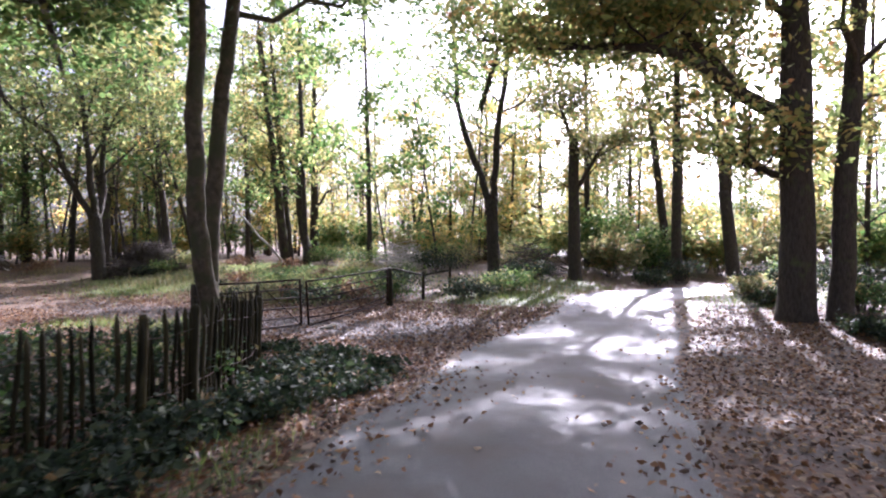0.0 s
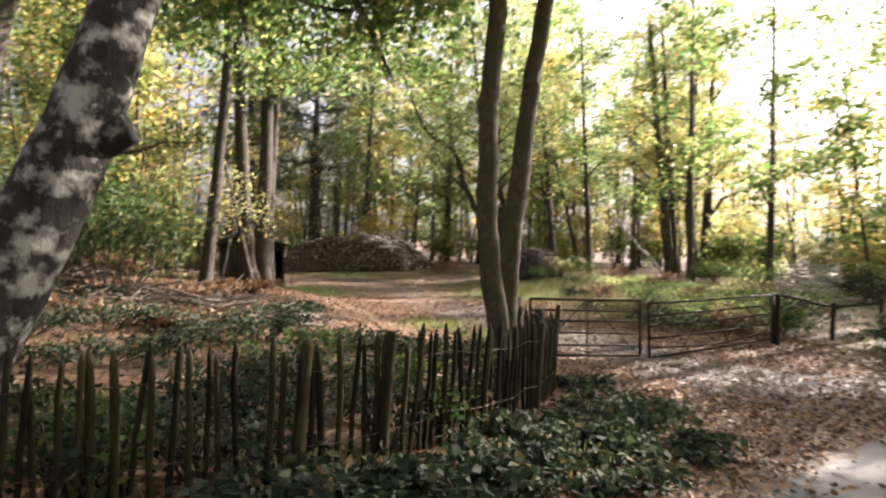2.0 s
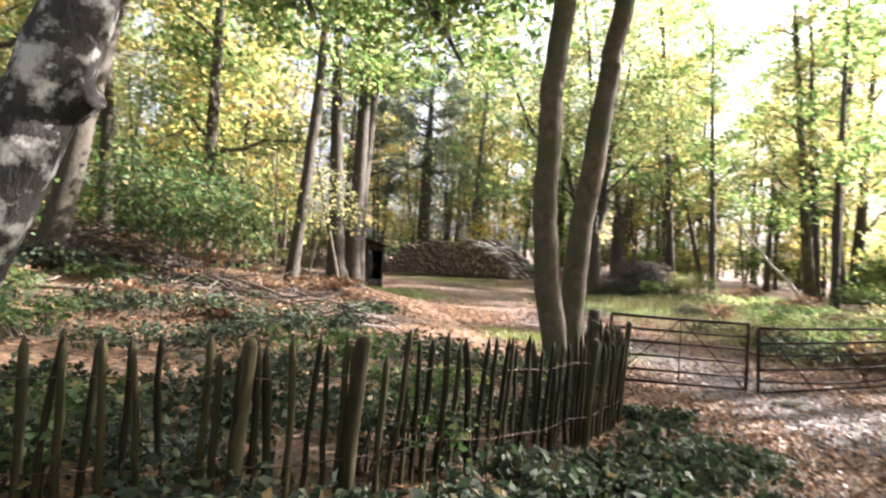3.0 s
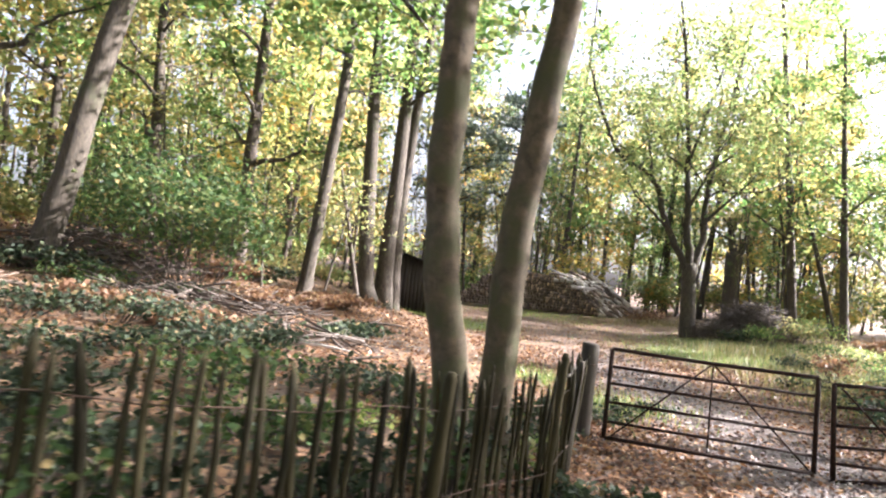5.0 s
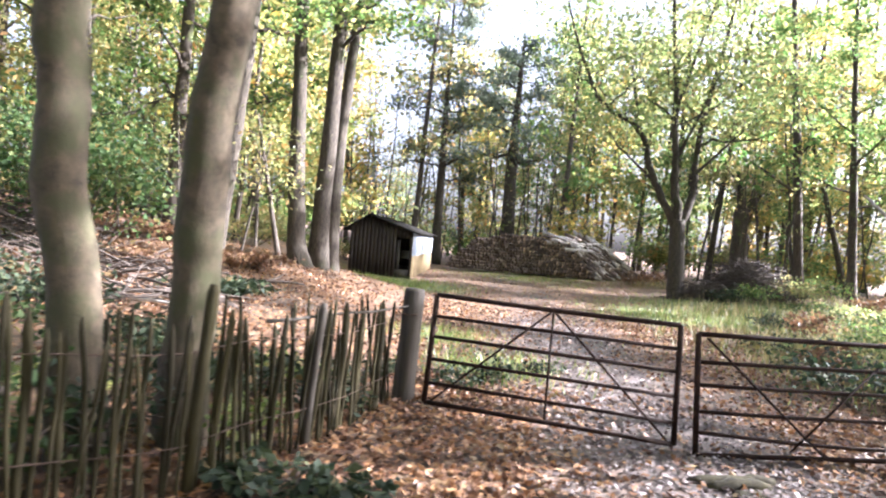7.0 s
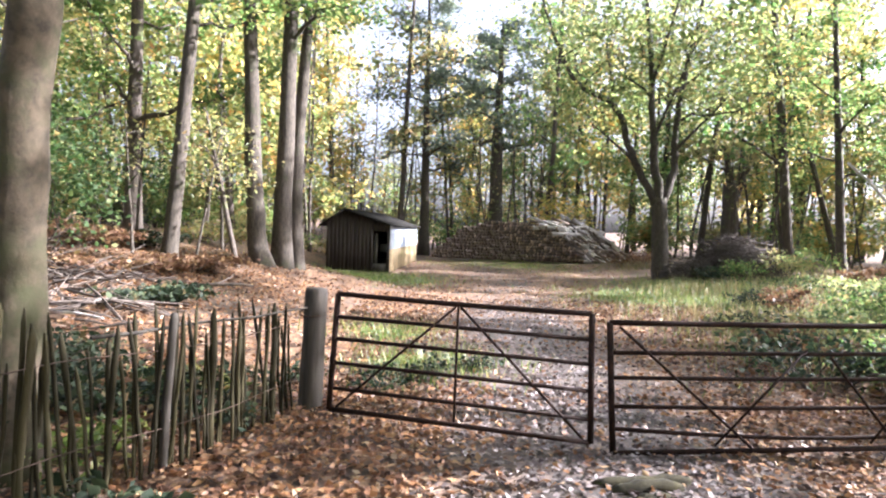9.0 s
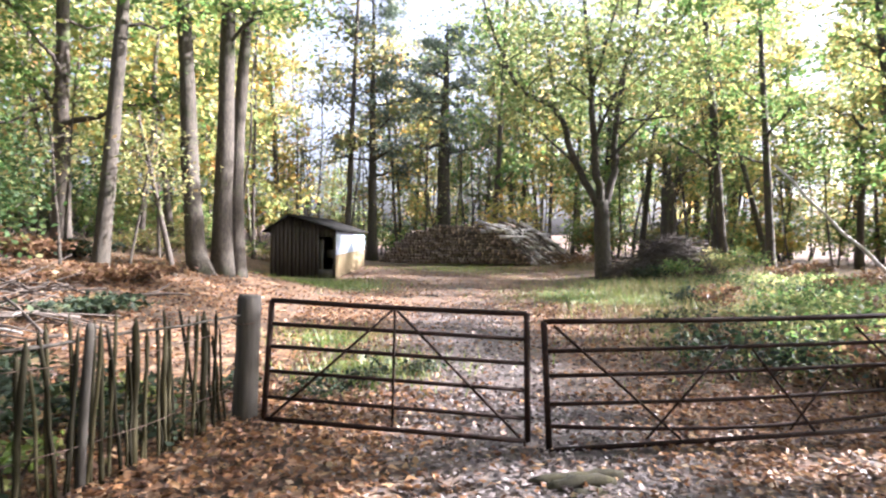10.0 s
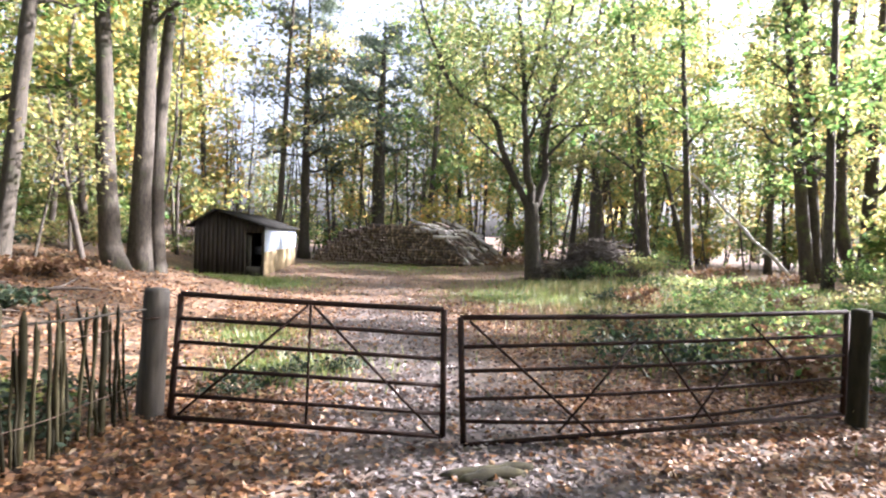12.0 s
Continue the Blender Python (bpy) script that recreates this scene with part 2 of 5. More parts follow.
def ground_z(x, y):
    """Height of the forest floor: road side, left bank, right rise, far woods."""
    z = 0.05 + 0.40 * S((3.0 - x) / 6) * (1 - 0.85 * S((y - 18) / 4) * S((x + 5) / 3))
    bank = 0.5 * S((1.5 - x) / 5) * S((y - 8) / 9) * (1 - S((y - 18) / 5) * S((x + 6) / 4))
    bank += 0.4 * S((-3 - x) / 5) * S((y - 6) / 7)
    z += bank + 0.35 * S((x - 7) / 10)
    z -= 0.5 * S((x - 10) / 7) * math.exp(-((y - 0.2) / 4.0) ** 2) * (1 - S((x - 34) / 12))
    z += 1.6 * S((math.hypot(x - 4, y - 10) - 42) / 60)
    return z + 0.05 * noise.noise((x * 0.45, y * 0.45, 1.3)) + 0.03 * noise.noise((x * 1.6, y * 1.6, 4.1))


class Geo:
    """Vertices and faces gathered for one mesh."""

    def __init__(self):
        self.v, self.quads, self.n = [], [], 0
        self.tris = []

    def add(self, verts, quads=None, tris=None):
        verts = np.asarray(verts, dtype=np.float32).reshape(-1, 3)
        if quads is not None and len(quads):
            self.quads.append(np.asarray(quads, dtype=np.int32).reshape(-1, 4) + self.n)
        if tris is not None and len(tris):
            self.tris.append(np.asarray(tris, dtype=np.int32).reshape(-1, 3) + self.n)
        self.v.append(verts)
        self.n += len(verts)

    def tube(self, pts, radii, sides=8, cap=True, rough=0.0, rng=None):
        pts = np.asarray(pts, dtype=float)
        k = len(pts)
        tan = np.gradient(pts, axis=0)
        tan /= np.linalg.norm(tan, axis=1)[:, None] + 1e-9
        ref = np.array([1.0, 0, 0]) if abs(tan[0][0]) < 0.8 else np.array([0, 1.0, 0])
        u = np.cross(tan, ref)
        u /= np.linalg.norm(u, axis=1)[:, None] + 1e-9
        w = np.cross(tan, u)
        a = np.linspace(0, 2 * np.pi, sides, endpoint=False)
        rad = np.asarray(radii, dtype=float)[:, None] * np.ones(sides)[None]
        if rough and rng is not None:
            rad = rad * (1 + rough * rng.uniform(-1, 1, rad.shape))
        ring = pts[:, None] + rad[..., None] * (np.cos(a)[None, :, None] * u[:, None] + np.sin(a)[None, :, None] * w[:, None])
        i = np.arange(k - 1)[:, None] * sides
        j = np.arange(sides)[None]
        jn = (j + 1) % sides
        q = np.stack([i + j, i + jn, i + sides + jn, i + sides + j], axis=-1).reshape(-1, 4)
        verts = ring.reshape(-1, 3)
        tris = []
        if cap:
            verts = np.vstack([verts, pts[:1], pts[-1:]])
            c0, c1, last = k * sides, k * sides + 1, (k - 1) * sides
            for s in range(sides):
                n2 = (s + 1) % sides
                tris += [(c0, n2, s), (c1, last + s, last + n2)]
        self.add(verts, q, tris)

    def box(self, lo, hi, bevel=0.0):
        x0, y0, z0 = lo
        x1, y1, z1 = hi
        v = [(x0, y0, z0), (x1, y0, z0), (x1, y1, z0), (x0, y1, z0), (x0, y0, z1), (x1, y0, z1), (x1, y1, z1), (x0, y1, z1)]
        self.add(v, [(3, 2, 1, 0), (4, 5, 6, 7), (0, 1, 5, 4), (1, 2, 6, 5), (2, 3, 7, 6), (3, 0, 4, 7)])

    def leaves(self, centre, size, rng, flat=0.0, narrow=0.55, spread=0.4):
        """One kite-shaped leaf, folded a little along its rib, at each centre."""
        c = np.asarray(centre, dtype=float)
        n = len(c)
        if not n:
            return
        d = rng.normal(size=(n, 3))
        d[:, 2] *= 1 - flat
        d /= np.linalg.norm(d, axis=1)[:, None] + 1e-9
        e = rng.normal(size=(n, 3))
        e[:, 2] *= 1 - flat
        s = np.cross(d, np.cross(d, e))
        s /= np.linalg.norm(s, axis=1)[:, None] + 1e-9
        nrm = np.cross(d, s)
        L = (size * rng.uniform(1 - spread, 1 + spread, n))[:, None]
        fold = L * 0.12
        v = np.stack([c - d * L * 0.5, c + s * L * narrow * 0.5 + nrm * fold, c + d * L * 0.5, c - s * L * narrow * 0.5 + nrm * fold], axis=1)
        b = np.arange(n)[:, None] * 4
        self.add(v.reshape(-1, 3), None, np.concatenate([b + [0, 1, 2], b + [0, 2, 3]], axis=0))

    def mesh(self, name, material, smooth=False):
        me = bpy.data.meshes.new(name)
        v = np.concatenate(self.v)
        q = np.concatenate(self.quads) if self.quads else np.zeros((0, 4), np.int32)
        t = np.concatenate(self.tris) if self.tris else np.zeros((0, 3), np.int32)
        me.vertices.add(len(v))
        me.vertices.foreach_set("co", v.ravel())
        me.loops.add(q.size + t.size)
        me.loops.foreach_set("vertex_index", np.concatenate([q.ravel(), t.ravel()]).astype(np.int32))
        me.polygons.add(len(q) + len(t))
        starts = np.concatenate([np.arange(len(q)) * 4, q.size + np.arange(len(t)) * 3]).astype(np.int32)
        me.polygons.foreach_set("loop_start", starts)
        if smooth:
            me.polygons.foreach_set("use_smooth", np.ones(len(q) + len(t), dtype=bool))
        me.update(calc_edges=True)
        me.validate()
        me.materials.append(material)
        return me


def thing(name, at, label, category, group="", kind=""):
    ob = new(name)
    ob.empty_display_size = 0.1
    ob.matrix_basis = pose(*at) if len(at) > 3 else Matrix.Translation(at)
    return tagged(ob, label, category, group, kind)


def part(name, geo, material, parent, label="", smooth=False):
    me = geo if isinstance(geo, bpy.types.Mesh) else geo.mesh(name, material, smooth)
    ob = new(name, me)
    ob.parent = parent
    if label:
        ob["label"] = label
    return ob


def bend(p0, p1, n, wob, rng, sag=0.0):
    p0, p1 = np.array(p0, float), np.array(p1, float)
    s = np.linspace(0, 1, n)[:, None]
    w = np.cumsum(rng.normal(size=(n, 3)), axis=0)
    w -= w[0] + (w[-1] - w[0]) * s
    out = p0 + (p1 - p0) * s + wob * w
    out[:, 2] += sag * np.sin(s[:, 0] * np.pi)
    return out


# ---- ground and road ----
GRASS_SPOTS = [(0.6, 21.3, 2.0, 1.0), (9.0, 18.5, 2.6, 1.0), (11.5, 22.0, 3.0, 0.9), (2.6, 9.6, 0.9, 0.8), (1.9, 11.5, 0.8, 0.7), (9.5, 11.0, 2.5, 0.8), (13, 14, 4, 0.8), (6, 31.5, 4, 0.5), (-3.5, 1.6, 1.3, 0.5), (-0.6, 3.0, 0.8, 0.5), (11, 4.5, 2.5, 0.8), (15, 5, 3, 0.8), (16, 20, 4, 0.7), (13, -2.5, 3, 0.5)]


def grass_at(x, y):
    return max(k * math.exp(-((x - a) ** 2 + (y - b) ** 2) / (r * r)) for a, b, r, k in GRASS_SPOTS)


def track_at(x, y):
    """How strongly wear and painted sky sheen grey the cart track: it runs from the lane through the gates into the
    yard.
    """
    mid = 4.1 + 0.9 * S((7 - y) / 4) + 0.5 * S((y - 12) / 8)
    half = 1.25 + 0.5 * S((7 - y) / 3)
    return math.exp(-((x - mid) / half) ** 4) * S((y - 2.5) / 2) * (1 - 0.75 * S((y - 13) / 6))


def axis_steps(lo, hi, step, far):
    mid = list(np.arange(lo, hi + 1e-6, step))
    out, d = [], step
    x = hi
    while x < far:
        d *= 1.35
        x += d
        out.append(x)
    left, d, x = [], step, lo
    while x > -far:
        d *= 1.35
        x -= d
        left.append(x)
    return np.array(left[::-1] + mid + out)


def build_ground():
    xs, ys = axis_steps(-12, 26, 0.4, 700), axis_steps(-8, 40, 0.4, 700)
    me = bpy.data.meshes.new("ground")
    verts = [(float(x), float(y), ground_z(x, y)) for y in ys for x in xs]
    w = len(xs)
    faces = [(j * w + i, j * w + i + 1, (j + 1) * w + i + 1, (j + 1) * w + i) for j in range(len(ys) - 1) for i in range(w - 1)]
    me.from_pydata(verts, [], faces)
    for p in me.polygons:
        p.use_smooth = True
    at = me.attributes.new("grass", "FLOAT", "POINT")
    at.data.foreach_set("value", [grass_at(v[0], v[1]) for v in verts])
    at = me.attributes.new("track", "FLOAT", "POINT")
    at.data.foreach_set("value", [track_at(v[0], v[1]) for v in verts])
    me.materials.append(M_GROUND)
    return tagged(new("ground", me), "brown leaf-strewn forest floor with mossy green patches", "ground", kind="structure")


def road_edges(x):
    """Near edge and far edge of the lane at x."""
    mid = -0.9 + 0.115 * (x + 6) + 0.045 * max(0.0, x - 10.5) ** 2 * -1
    left = mid + 1.75 + 0.25 * noise.noise((x * 0.7, 3.0, 0)) + 0.75 * math.exp(-((x - 3) / 3.0) ** 2)
    right = mid - 1.38 + 0.25 * noise.noise((x * 0.7, 9.0, 0))
    return right, left


def build_road():
    xs = np.arange(-30, 30, 0.35)
    verts, faces, n = [], [], 13
    for x in xs:
        a, b = road_edges(float(x))
        for k in range(n):
            s = k / (n - 1)
            y = a + (b - a) * s
            edge = abs(2 * s - 1)
            verts.append((float(x), y, ground_z(x, y) + 0.035 - 0.05 * edge ** 6))
    for i in range(len(xs) - 1):
        for k in range(n - 1):
            p = i * n + k
            faces.append((p, p + n, p + n + 1, p + 1))
    me = bpy.data.meshes.new("road")
    me.from_pydata(verts, [], faces)
    for p in me.polygons:
        p.use_smooth = True
    me.materials.append(M_ROAD)
    return tagged(new("road", me), "narrow grey asphalt lane strewn with a few leaves", "road", kind="structure")


build_ground()
build_road()


def on_road(x, y):
    a, b = road_edges(x)
    return a < y < b


# ---- trees ----
def chains(stems):
    """Joins stem pieces that follow on from one another into paths with a radius at each knot."""
    out = []
    for sx, sy, sz, ex, ey, ez, r0, r1 in stems:
        a, b = np.array((sx, sy, sz), float), np.array((ex, ey, ez), float)
        if out and np.linalg.norm(out[-1][0][-1] - a) < 0.22 and abs(out[-1][1][-1] - r0) < 0.03:
            out[-1][0].append(b)
            out[-1][1].append(r1)
        else:
            out.append(([a, b], [r0, r1]))
    return out


def spline(knots, u):
    """A point on the smooth curve through the knots."""
    k = min(int(u), len(knots) - 2)
    t = u - k
    p1, p2 = knots[k], knots[k + 1]
    p0 = knots[k - 1] if k else p1 * 2 - p2
    p3 = knots[k + 2] if k + 2 < len(knots) else p2 * 2 - p1
    return 0.5 * (2 * p1 + (p2 - p0) * t + (2 * p0 - 5 * p1 + 4 * p2 - p3) * t * t + (3 * p1 - p0 - 3 * p2 + p3) * t ** 3)


def grow(stems, limbs, first, reach, leaf_n, leaf_size, seed, twigs=4, low=0.0, blob=0.55, rise=0.5, sides=9):
    """Meshes of a tree: a list of tapered stems, the branches on them, and the leaves."""
    rng = np.random.default_rng(seed)
    trunks, wood, leaf, tips = [], Geo(), Geo(), []
    for knots, radii in chains(stems):
        g = Geo()
        sz, r0, r1 = knots[0][2], radii[0], radii[-1]
        n = 8 + 8 * (len(knots) - 1)
        u = np.linspace(0, len(knots) - 1, n)
        pts = np.array([spline(knots, a) for a in u])
        w = np.cumsum(rng.normal(size=(n, 3)), axis=0)
        w -= w[0] + (w[-1] - w[0]) * np.linspace(0, 1, n)[:, None]
        pts += w * 0.0035 * (knots[-1][2] - sz) / 4 * (1.0 if sz < 0.3 else 4.0) * np.array([1, 1, 0.3])
        s = np.linspace(0, 1, n)
        rad = np.interp(u, range(len(knots)), radii)
        if sz < 0.3:
            rad = rad * (1 + 0.35 * np.exp(-s * 30))
        g.tube(pts, rad, sides if r0 < 0.2 else 14, True, 0.05, rng)
        trunks.append(g)
        if r1 > 0.095:
            continue
        for i in range(limbs):
            lo = max(first, 0.5) if len(knots) > 2 else first
            f = lo + (0.97 - lo) * (i + rng.uniform(0, 1)) / limbs
            k = min(n - 2, int(f * (n - 1)))
            p0 = pts[k] + (pts[k + 1] - pts[k]) * (f * (n - 1) - k)
            az = i * 2.4 + rng.uniform(-0.6, 0.6)
            L = reach * rng.uniform(0.6, 1.15) * (1.1 - 0.55 * (f - first) / (1 - first + 1e-6))
            d = np.array([math.cos(az), math.sin(az), rise * rng.uniform(0.4, 1.5)])
            p1 = p0 + d * L / np.linalg.norm(d)
            br = bend(p0, p1, 7, 0.045 * L, rng, rng.uniform(-0.05, 0.12) * L)
            rb = max(0.012, rad[k] * rng.uniform(0.28, 0.5))
            wood.tube(br[::2] if sides == 6 else br, np.linspace(rb, 0.006, 4 if sides == 6 else 7), 4 if sides == 6 else 5, False)
            tips += [br[3], br[4], br[5], br[6], br[6]]
            for _ in range(twigs):
                q = br[int(rng.integers(2, 7))]
                dd = rng.normal(size=3)
                dd[2] = abs(dd[2]) * 0.6 + 0.1 - low
                t1 = q + dd / np.linalg.norm(dd) * L * rng.uniform(0.2, 0.5)
                tw = bend(q, t1, 4, 0.02 * L, rng)
                wood.tube(tw, np.linspace(rb * 0.35, 0.004, 4), 4, False)
                tips += [tw[1], tw[2], tw[3], tw[3]]
    tips = np.array(tips)
    if leaf_n:
        pick = tips[rng.integers(0, len(tips), leaf_n)]
        off = rng.normal(size=(leaf_n, 3)) * blob * rng.uniform(0.2, 1.0, (leaf_n, 1))
        off[:, 2] *= 0.6
        leaf.leaves(pick + off, leaf_size, rng, 0.35)
    return trunks, wood, leaf


def tree(at, stems, bark, leaf_mat_, label, limbs=8, first=0.4, reach=2.5, leaf_n=4000, leaf_size=0.12, seed=1, name="tree", group="woodland trees", **kw):
    x, y = at
    z = ground_z(x, y)
    ob = thing(name, (x, y, z), label, "tree", group)
    trunks, wood, leaf = grow(stems, limbs, first, reach, leaf_n, leaf_size, seed, **kw)
    for g in trunks:
        part("trunk", g, bark, ob, smooth=True)
    if wood.n:
        tagged(part("branchwork", wood, bark, ob, smooth=True), kind="stuff")
    if leaf.n:
        part("crown", leaf, leaf_mat_, ob, "thin autumn foliage with gaps of sky")
    return ob


Z0 = -0.25
# twin pale trunks inside the bend of the fence
tree((0.0, 5.2), [(0, 0, Z0, -0.2, 0.02, 1.7, 0.145, 0.14), (-0.2, 0.02, 1.7, -0.28, 0.05, 3.0, 0.14, 0.132), (-0.28, 0.05, 3.0, -0.2, 0.1, 5.5, 0.135, 0.12), (-0.2, 0.1, 5.5, 0.2, 0.2, 15.5, 0.12, 0.05)], M_BARK_PALE, M_LEAF_GREEN,
     "smooth pale-barked tree with a slight bend, behind the paling fence", 13, 0.76, 4.4, 12000, 0.15, 11, blob=0.9)
tree((0.28, 5.75), [(0, 0, Z0, 0.08, 0, 1.7, 0.165, 0.145), (0.08, 0, 1.7, 0.28, -0.05, 3.9, 0.145, 0.128), (0.28, -0.05, 3.9, 0.5, -0.1, 5.3, 0.128, 0.12), (0.5, -0.1, 5.3, 1.9, 0, 15, 0.12, 0.04)], M_BARK_PALE, M_LEAF_GREEN,
     "smooth pale-barked tree leaning away from its twin", 13, 0.76, 4.4, 12000, 0.15, 12, blob=0.9)
# old leaning trunk mottled with lichen, beyond the fence
tree((-5.75, 3.5), [(0, 0, Z0, 1.12, -0.05, 2.3, 0.33, 0.24), (1.1, -0.05, 2.25, 1.8, 0.1, 5.0, 0.24, 0.15), (1.05, 0, 2.15, 1.48, -0.15, 2.42, 0.15, 0.11), (1.8, 0.1, 4.9, 2.1, 1.0, 12, 0.15, 0.05), (1.75, 0.1, 4.8, 3.5, 2.4, 5.1, 0.11, 0.08), (3.5, 2.4, 5.1, 5.1, 4.4, 4.3, 0.08, 0.02), (1.8, 0.2, 5.6, 2.9, 5.4, 4.9, 0.1, 0.03), (1.8, 0.2, 5.9, 5.1, 3.2, 5.6, 0.09, 0.03)], M_BARK_LICHEN, M_LEAF_GREEN,
     "old leaning tree with lichen-mottled bark and a broken stub", 10, 0.1, 2.8, 22000, 0.14, 13, blob=0.8, low=0.3, rise=0.3)
tree((-7.85, 12.6), [(0, 0, Z0, 1.2, 0, 6.0, 0.27, 0.2), (1.2, 0, 5.9, 3.4, 0.4, 13, 0.2, 0.06)], M_BARK, M_LEAF_MIXED,
     "stout leaning tree on the leafy bank", 11, 0.25, 3.2, 5000, 0.16, 14)
tree((-9.6, 12.4), [(0, 0, Z0, 0.3, 0, 13.0, 0.24, 0.06)], M_BARK, M_LEAF_GREEN, "straight brown-barked tree on the leafy bank", 11, 0.3, 3.2, 5000, 0.16, 15)
tree((-3.1, 14.65), [(0, 0, Z0, 0.45, 0, 4.6, 0.165, 0.13), (0.45, 0, 4.5, 0.7, 0.3, 13, 0.13, 0.04)], M_BARK, M_LEAF_GREEN,
     "slim leaning tree lit down one side", 11, 0.25, 2.8, 5500, 0.15, 16)
# three stems close together on the bank
tree((-1.6, 16.5), [(0, 0, Z0, -0.32, 0, 2.4, 0.27, 0.2), (-0.32, 0, 2.35, -0.9, 0.2, 15, 0.21, 0.06)], M_BARK, M_LEAF_GREEN,
     "brown tree with a low burr in a group of three", 11, 0.66, 3.2, 6000, 0.15, 17, group="three trees on the bank")
tree((-1.33, 16.95), [(0, 0, Z0, 0.15, 0, 15.5, 0.24, 0.06)], M_BARK, M_LEAF_GREEN, "straight tree in a close group of three on the bank", 11, 0.35, 3.2, 6000, 0.15, 18, group="three trees on the bank")
tree((-1.05, 17.4), [(0, 0, Z0, -0.05, 0, 3.4, 0.2, 0.16), (-0.05, 0, 3.35, 0.8, 0.3, 15, 0.16, 0.05)], M_BARK, M_LEAF_MIXED,
     "tree bowing outwards in a close group of three on the bank", 11, 0.66, 3.2, 6000, 0.15, 19, group="three trees on the bank")
tree((-1.75, 15.2), [(0, 0, Z0, -0.85, 0.1, 3.4, 0.07, 0.03)], M_BARK_DARK, M_LEAF_OLIVE, "thin dark sapling leaning on the bank", 5, 0.4, 0.9, 500, 0.1, 20, name="sapling")
for k, (x, y, lean, h, r) in enumerate(((-2.7, 15.0, 0.5, 2.6, 0.035), (-4.2, 15.4, -0.3, 3.2, 0.04), (-5.9, 13.6, 0.4, 1.6, 0.05), (-4.7, 16.4, 0.2, 4.2, 0.045), (-7.0, 16.2, -0.5, 4.6, 0.05), (-3.6, 19.0, -0.2, 5.0, 0.05))):
    tree((x, y), [(0, 0, Z0, lean, 0.1, h, r, 0.014)], M_BARK, M_LEAF_OLIVE, "thin bare sapling among the bracken of the bank", 4, 0.45, 0.8, 220, 0.1, 740 + k, name="sapling", group="saplings on the bank")
tree((-5.65, 18.0), [(0, 0, Z0, 0.1, 0, 14.0, 0.22, 0.06)], M_BARK_DARK, M_LEAF_GREEN, "straight dark tree at the back of the bank", 13, 0.2, 3.2, 7000, 0.16, 21)
tree((-8.4, 18.4), [(0, 0, Z0, -0.6, 0, 13.0, 0.22, 0.06)], M_BARK, M_LEAF_MIXED, "brown tree at the back of the bank", 13, 0.2, 3.2, 6500, 0.16, 22)
# spreading oak beside the yard
tree((10.75, 24.5), [(0, 0, Z0, -0.2, 0, 3.0, 0.33, 0.27), (-0.3, 0, 2.7, -1.3, 0.2, 4.6, 0.15, 0.13), (-1.3, 0.2, 4.6, -2.0, 0.3, 6.4, 0.13, 0.11), (-2.0, 0.3, 6.4, -3.6, 0.5, 7.4, 0.11, 0.08), (-3.6, 0.5, 7.4, -5.0, 0.6, 11.2, 0.08, 0.03),
     (-0.2, 0, 2.8, -0.7, -0.3, 4.8, 0.17, 0.14), (-0.7, -0.3, 4.8, -0.8, -0.4, 6.8, 0.14, 0.11), (-0.8, -0.4, 6.8, -1.8, -0.3, 14.5, 0.11, 0.04), (-0.1, 0, 2.8, 0.2, 0.2, 4.4, 0.16, 0.14), (0.2, 0.2, 4.4, 0.3, 0.2, 6.4, 0.14, 0.11), (0.3, 0.2, 6.4, 2.0, 0.5, 14, 0.11, 0.04),
     (-1.2, 0.2, 4.4, -2.9, -0.3, 5.6, 0.07, 0.02), (0.2, 0.2, 4.6, 1.9, -0.4, 6.6, 0.08, 0.02), (-0.7, -0.3, 5.0, 0.1, -1.4, 7.6, 0.08, 0.02), (-1.9, 0.3, 6.2, -2.2, 0.9, 9.0, 0.08, 0.03), (-0.8, -0.4, 7.0, 0.6, -0.6, 12.6, 0.07, 0.02)],
     M_BARK, M_LEAF_PALE, "spreading oak forking low into crooked limbs beside the yard", 9, 0.6, 3.8, 12500, 0.17, 23, blob=1.4, twigs=4, rise=0.9)
tree((18.3, 25.8), [(0, 0, Z0, -1.1, 0, 14.0, 0.19, 0.05)], M_BARK_DARK, M_LEAF_GREEN, "straight slender dark tree among ferns", 13, 0.28, 2.6, 6000, 0.16, 24)
tree((21.0, 30.0), [(0, 0, Z0, -3.2, 0, 10.0, 0.16, 0.05)], M_BARK, M_LEAF_YELLOW, "slanting thin tree with yellow leaves", 8, 0.35, 2.2, 3000, 0.14, 25)
# clump of dark stems past the second gate
tree((22.4, 23.4), [(-0.3, 0, Z0, -2.5, 0, 14.5, 0.27, 0.07), (0.2, 0.2, Z0, -1.3, 0.3, 15, 0.27, 0.07), (-0.2, 0.3, Z0, -2.0, 0.6, 14, 0.17, 0.05)], M_BARK_DARK, M_LEAF_MIXED,
     "clump of dark stems rising from one base", 11, 0.28, 3.0, 9000, 0.16, 26)
tree((24.0, 23.0), [(0, 0, Z0, -1.0, 0, 4.2, 0.3, 0.24), (-1.0, 0, 4.1, -0.6, 0.1, 15.5, 0.24, 0.07), (0.5, 0.2, Z0, 0.9, 0.2, 14.5, 0.32, 0.08)], M_BARK_DARK, M_LEAF_MIXED,
     "pair of thick dark stems with yellowing leaves", 12, 0.25, 3.2, 9000, 0.17, 27)
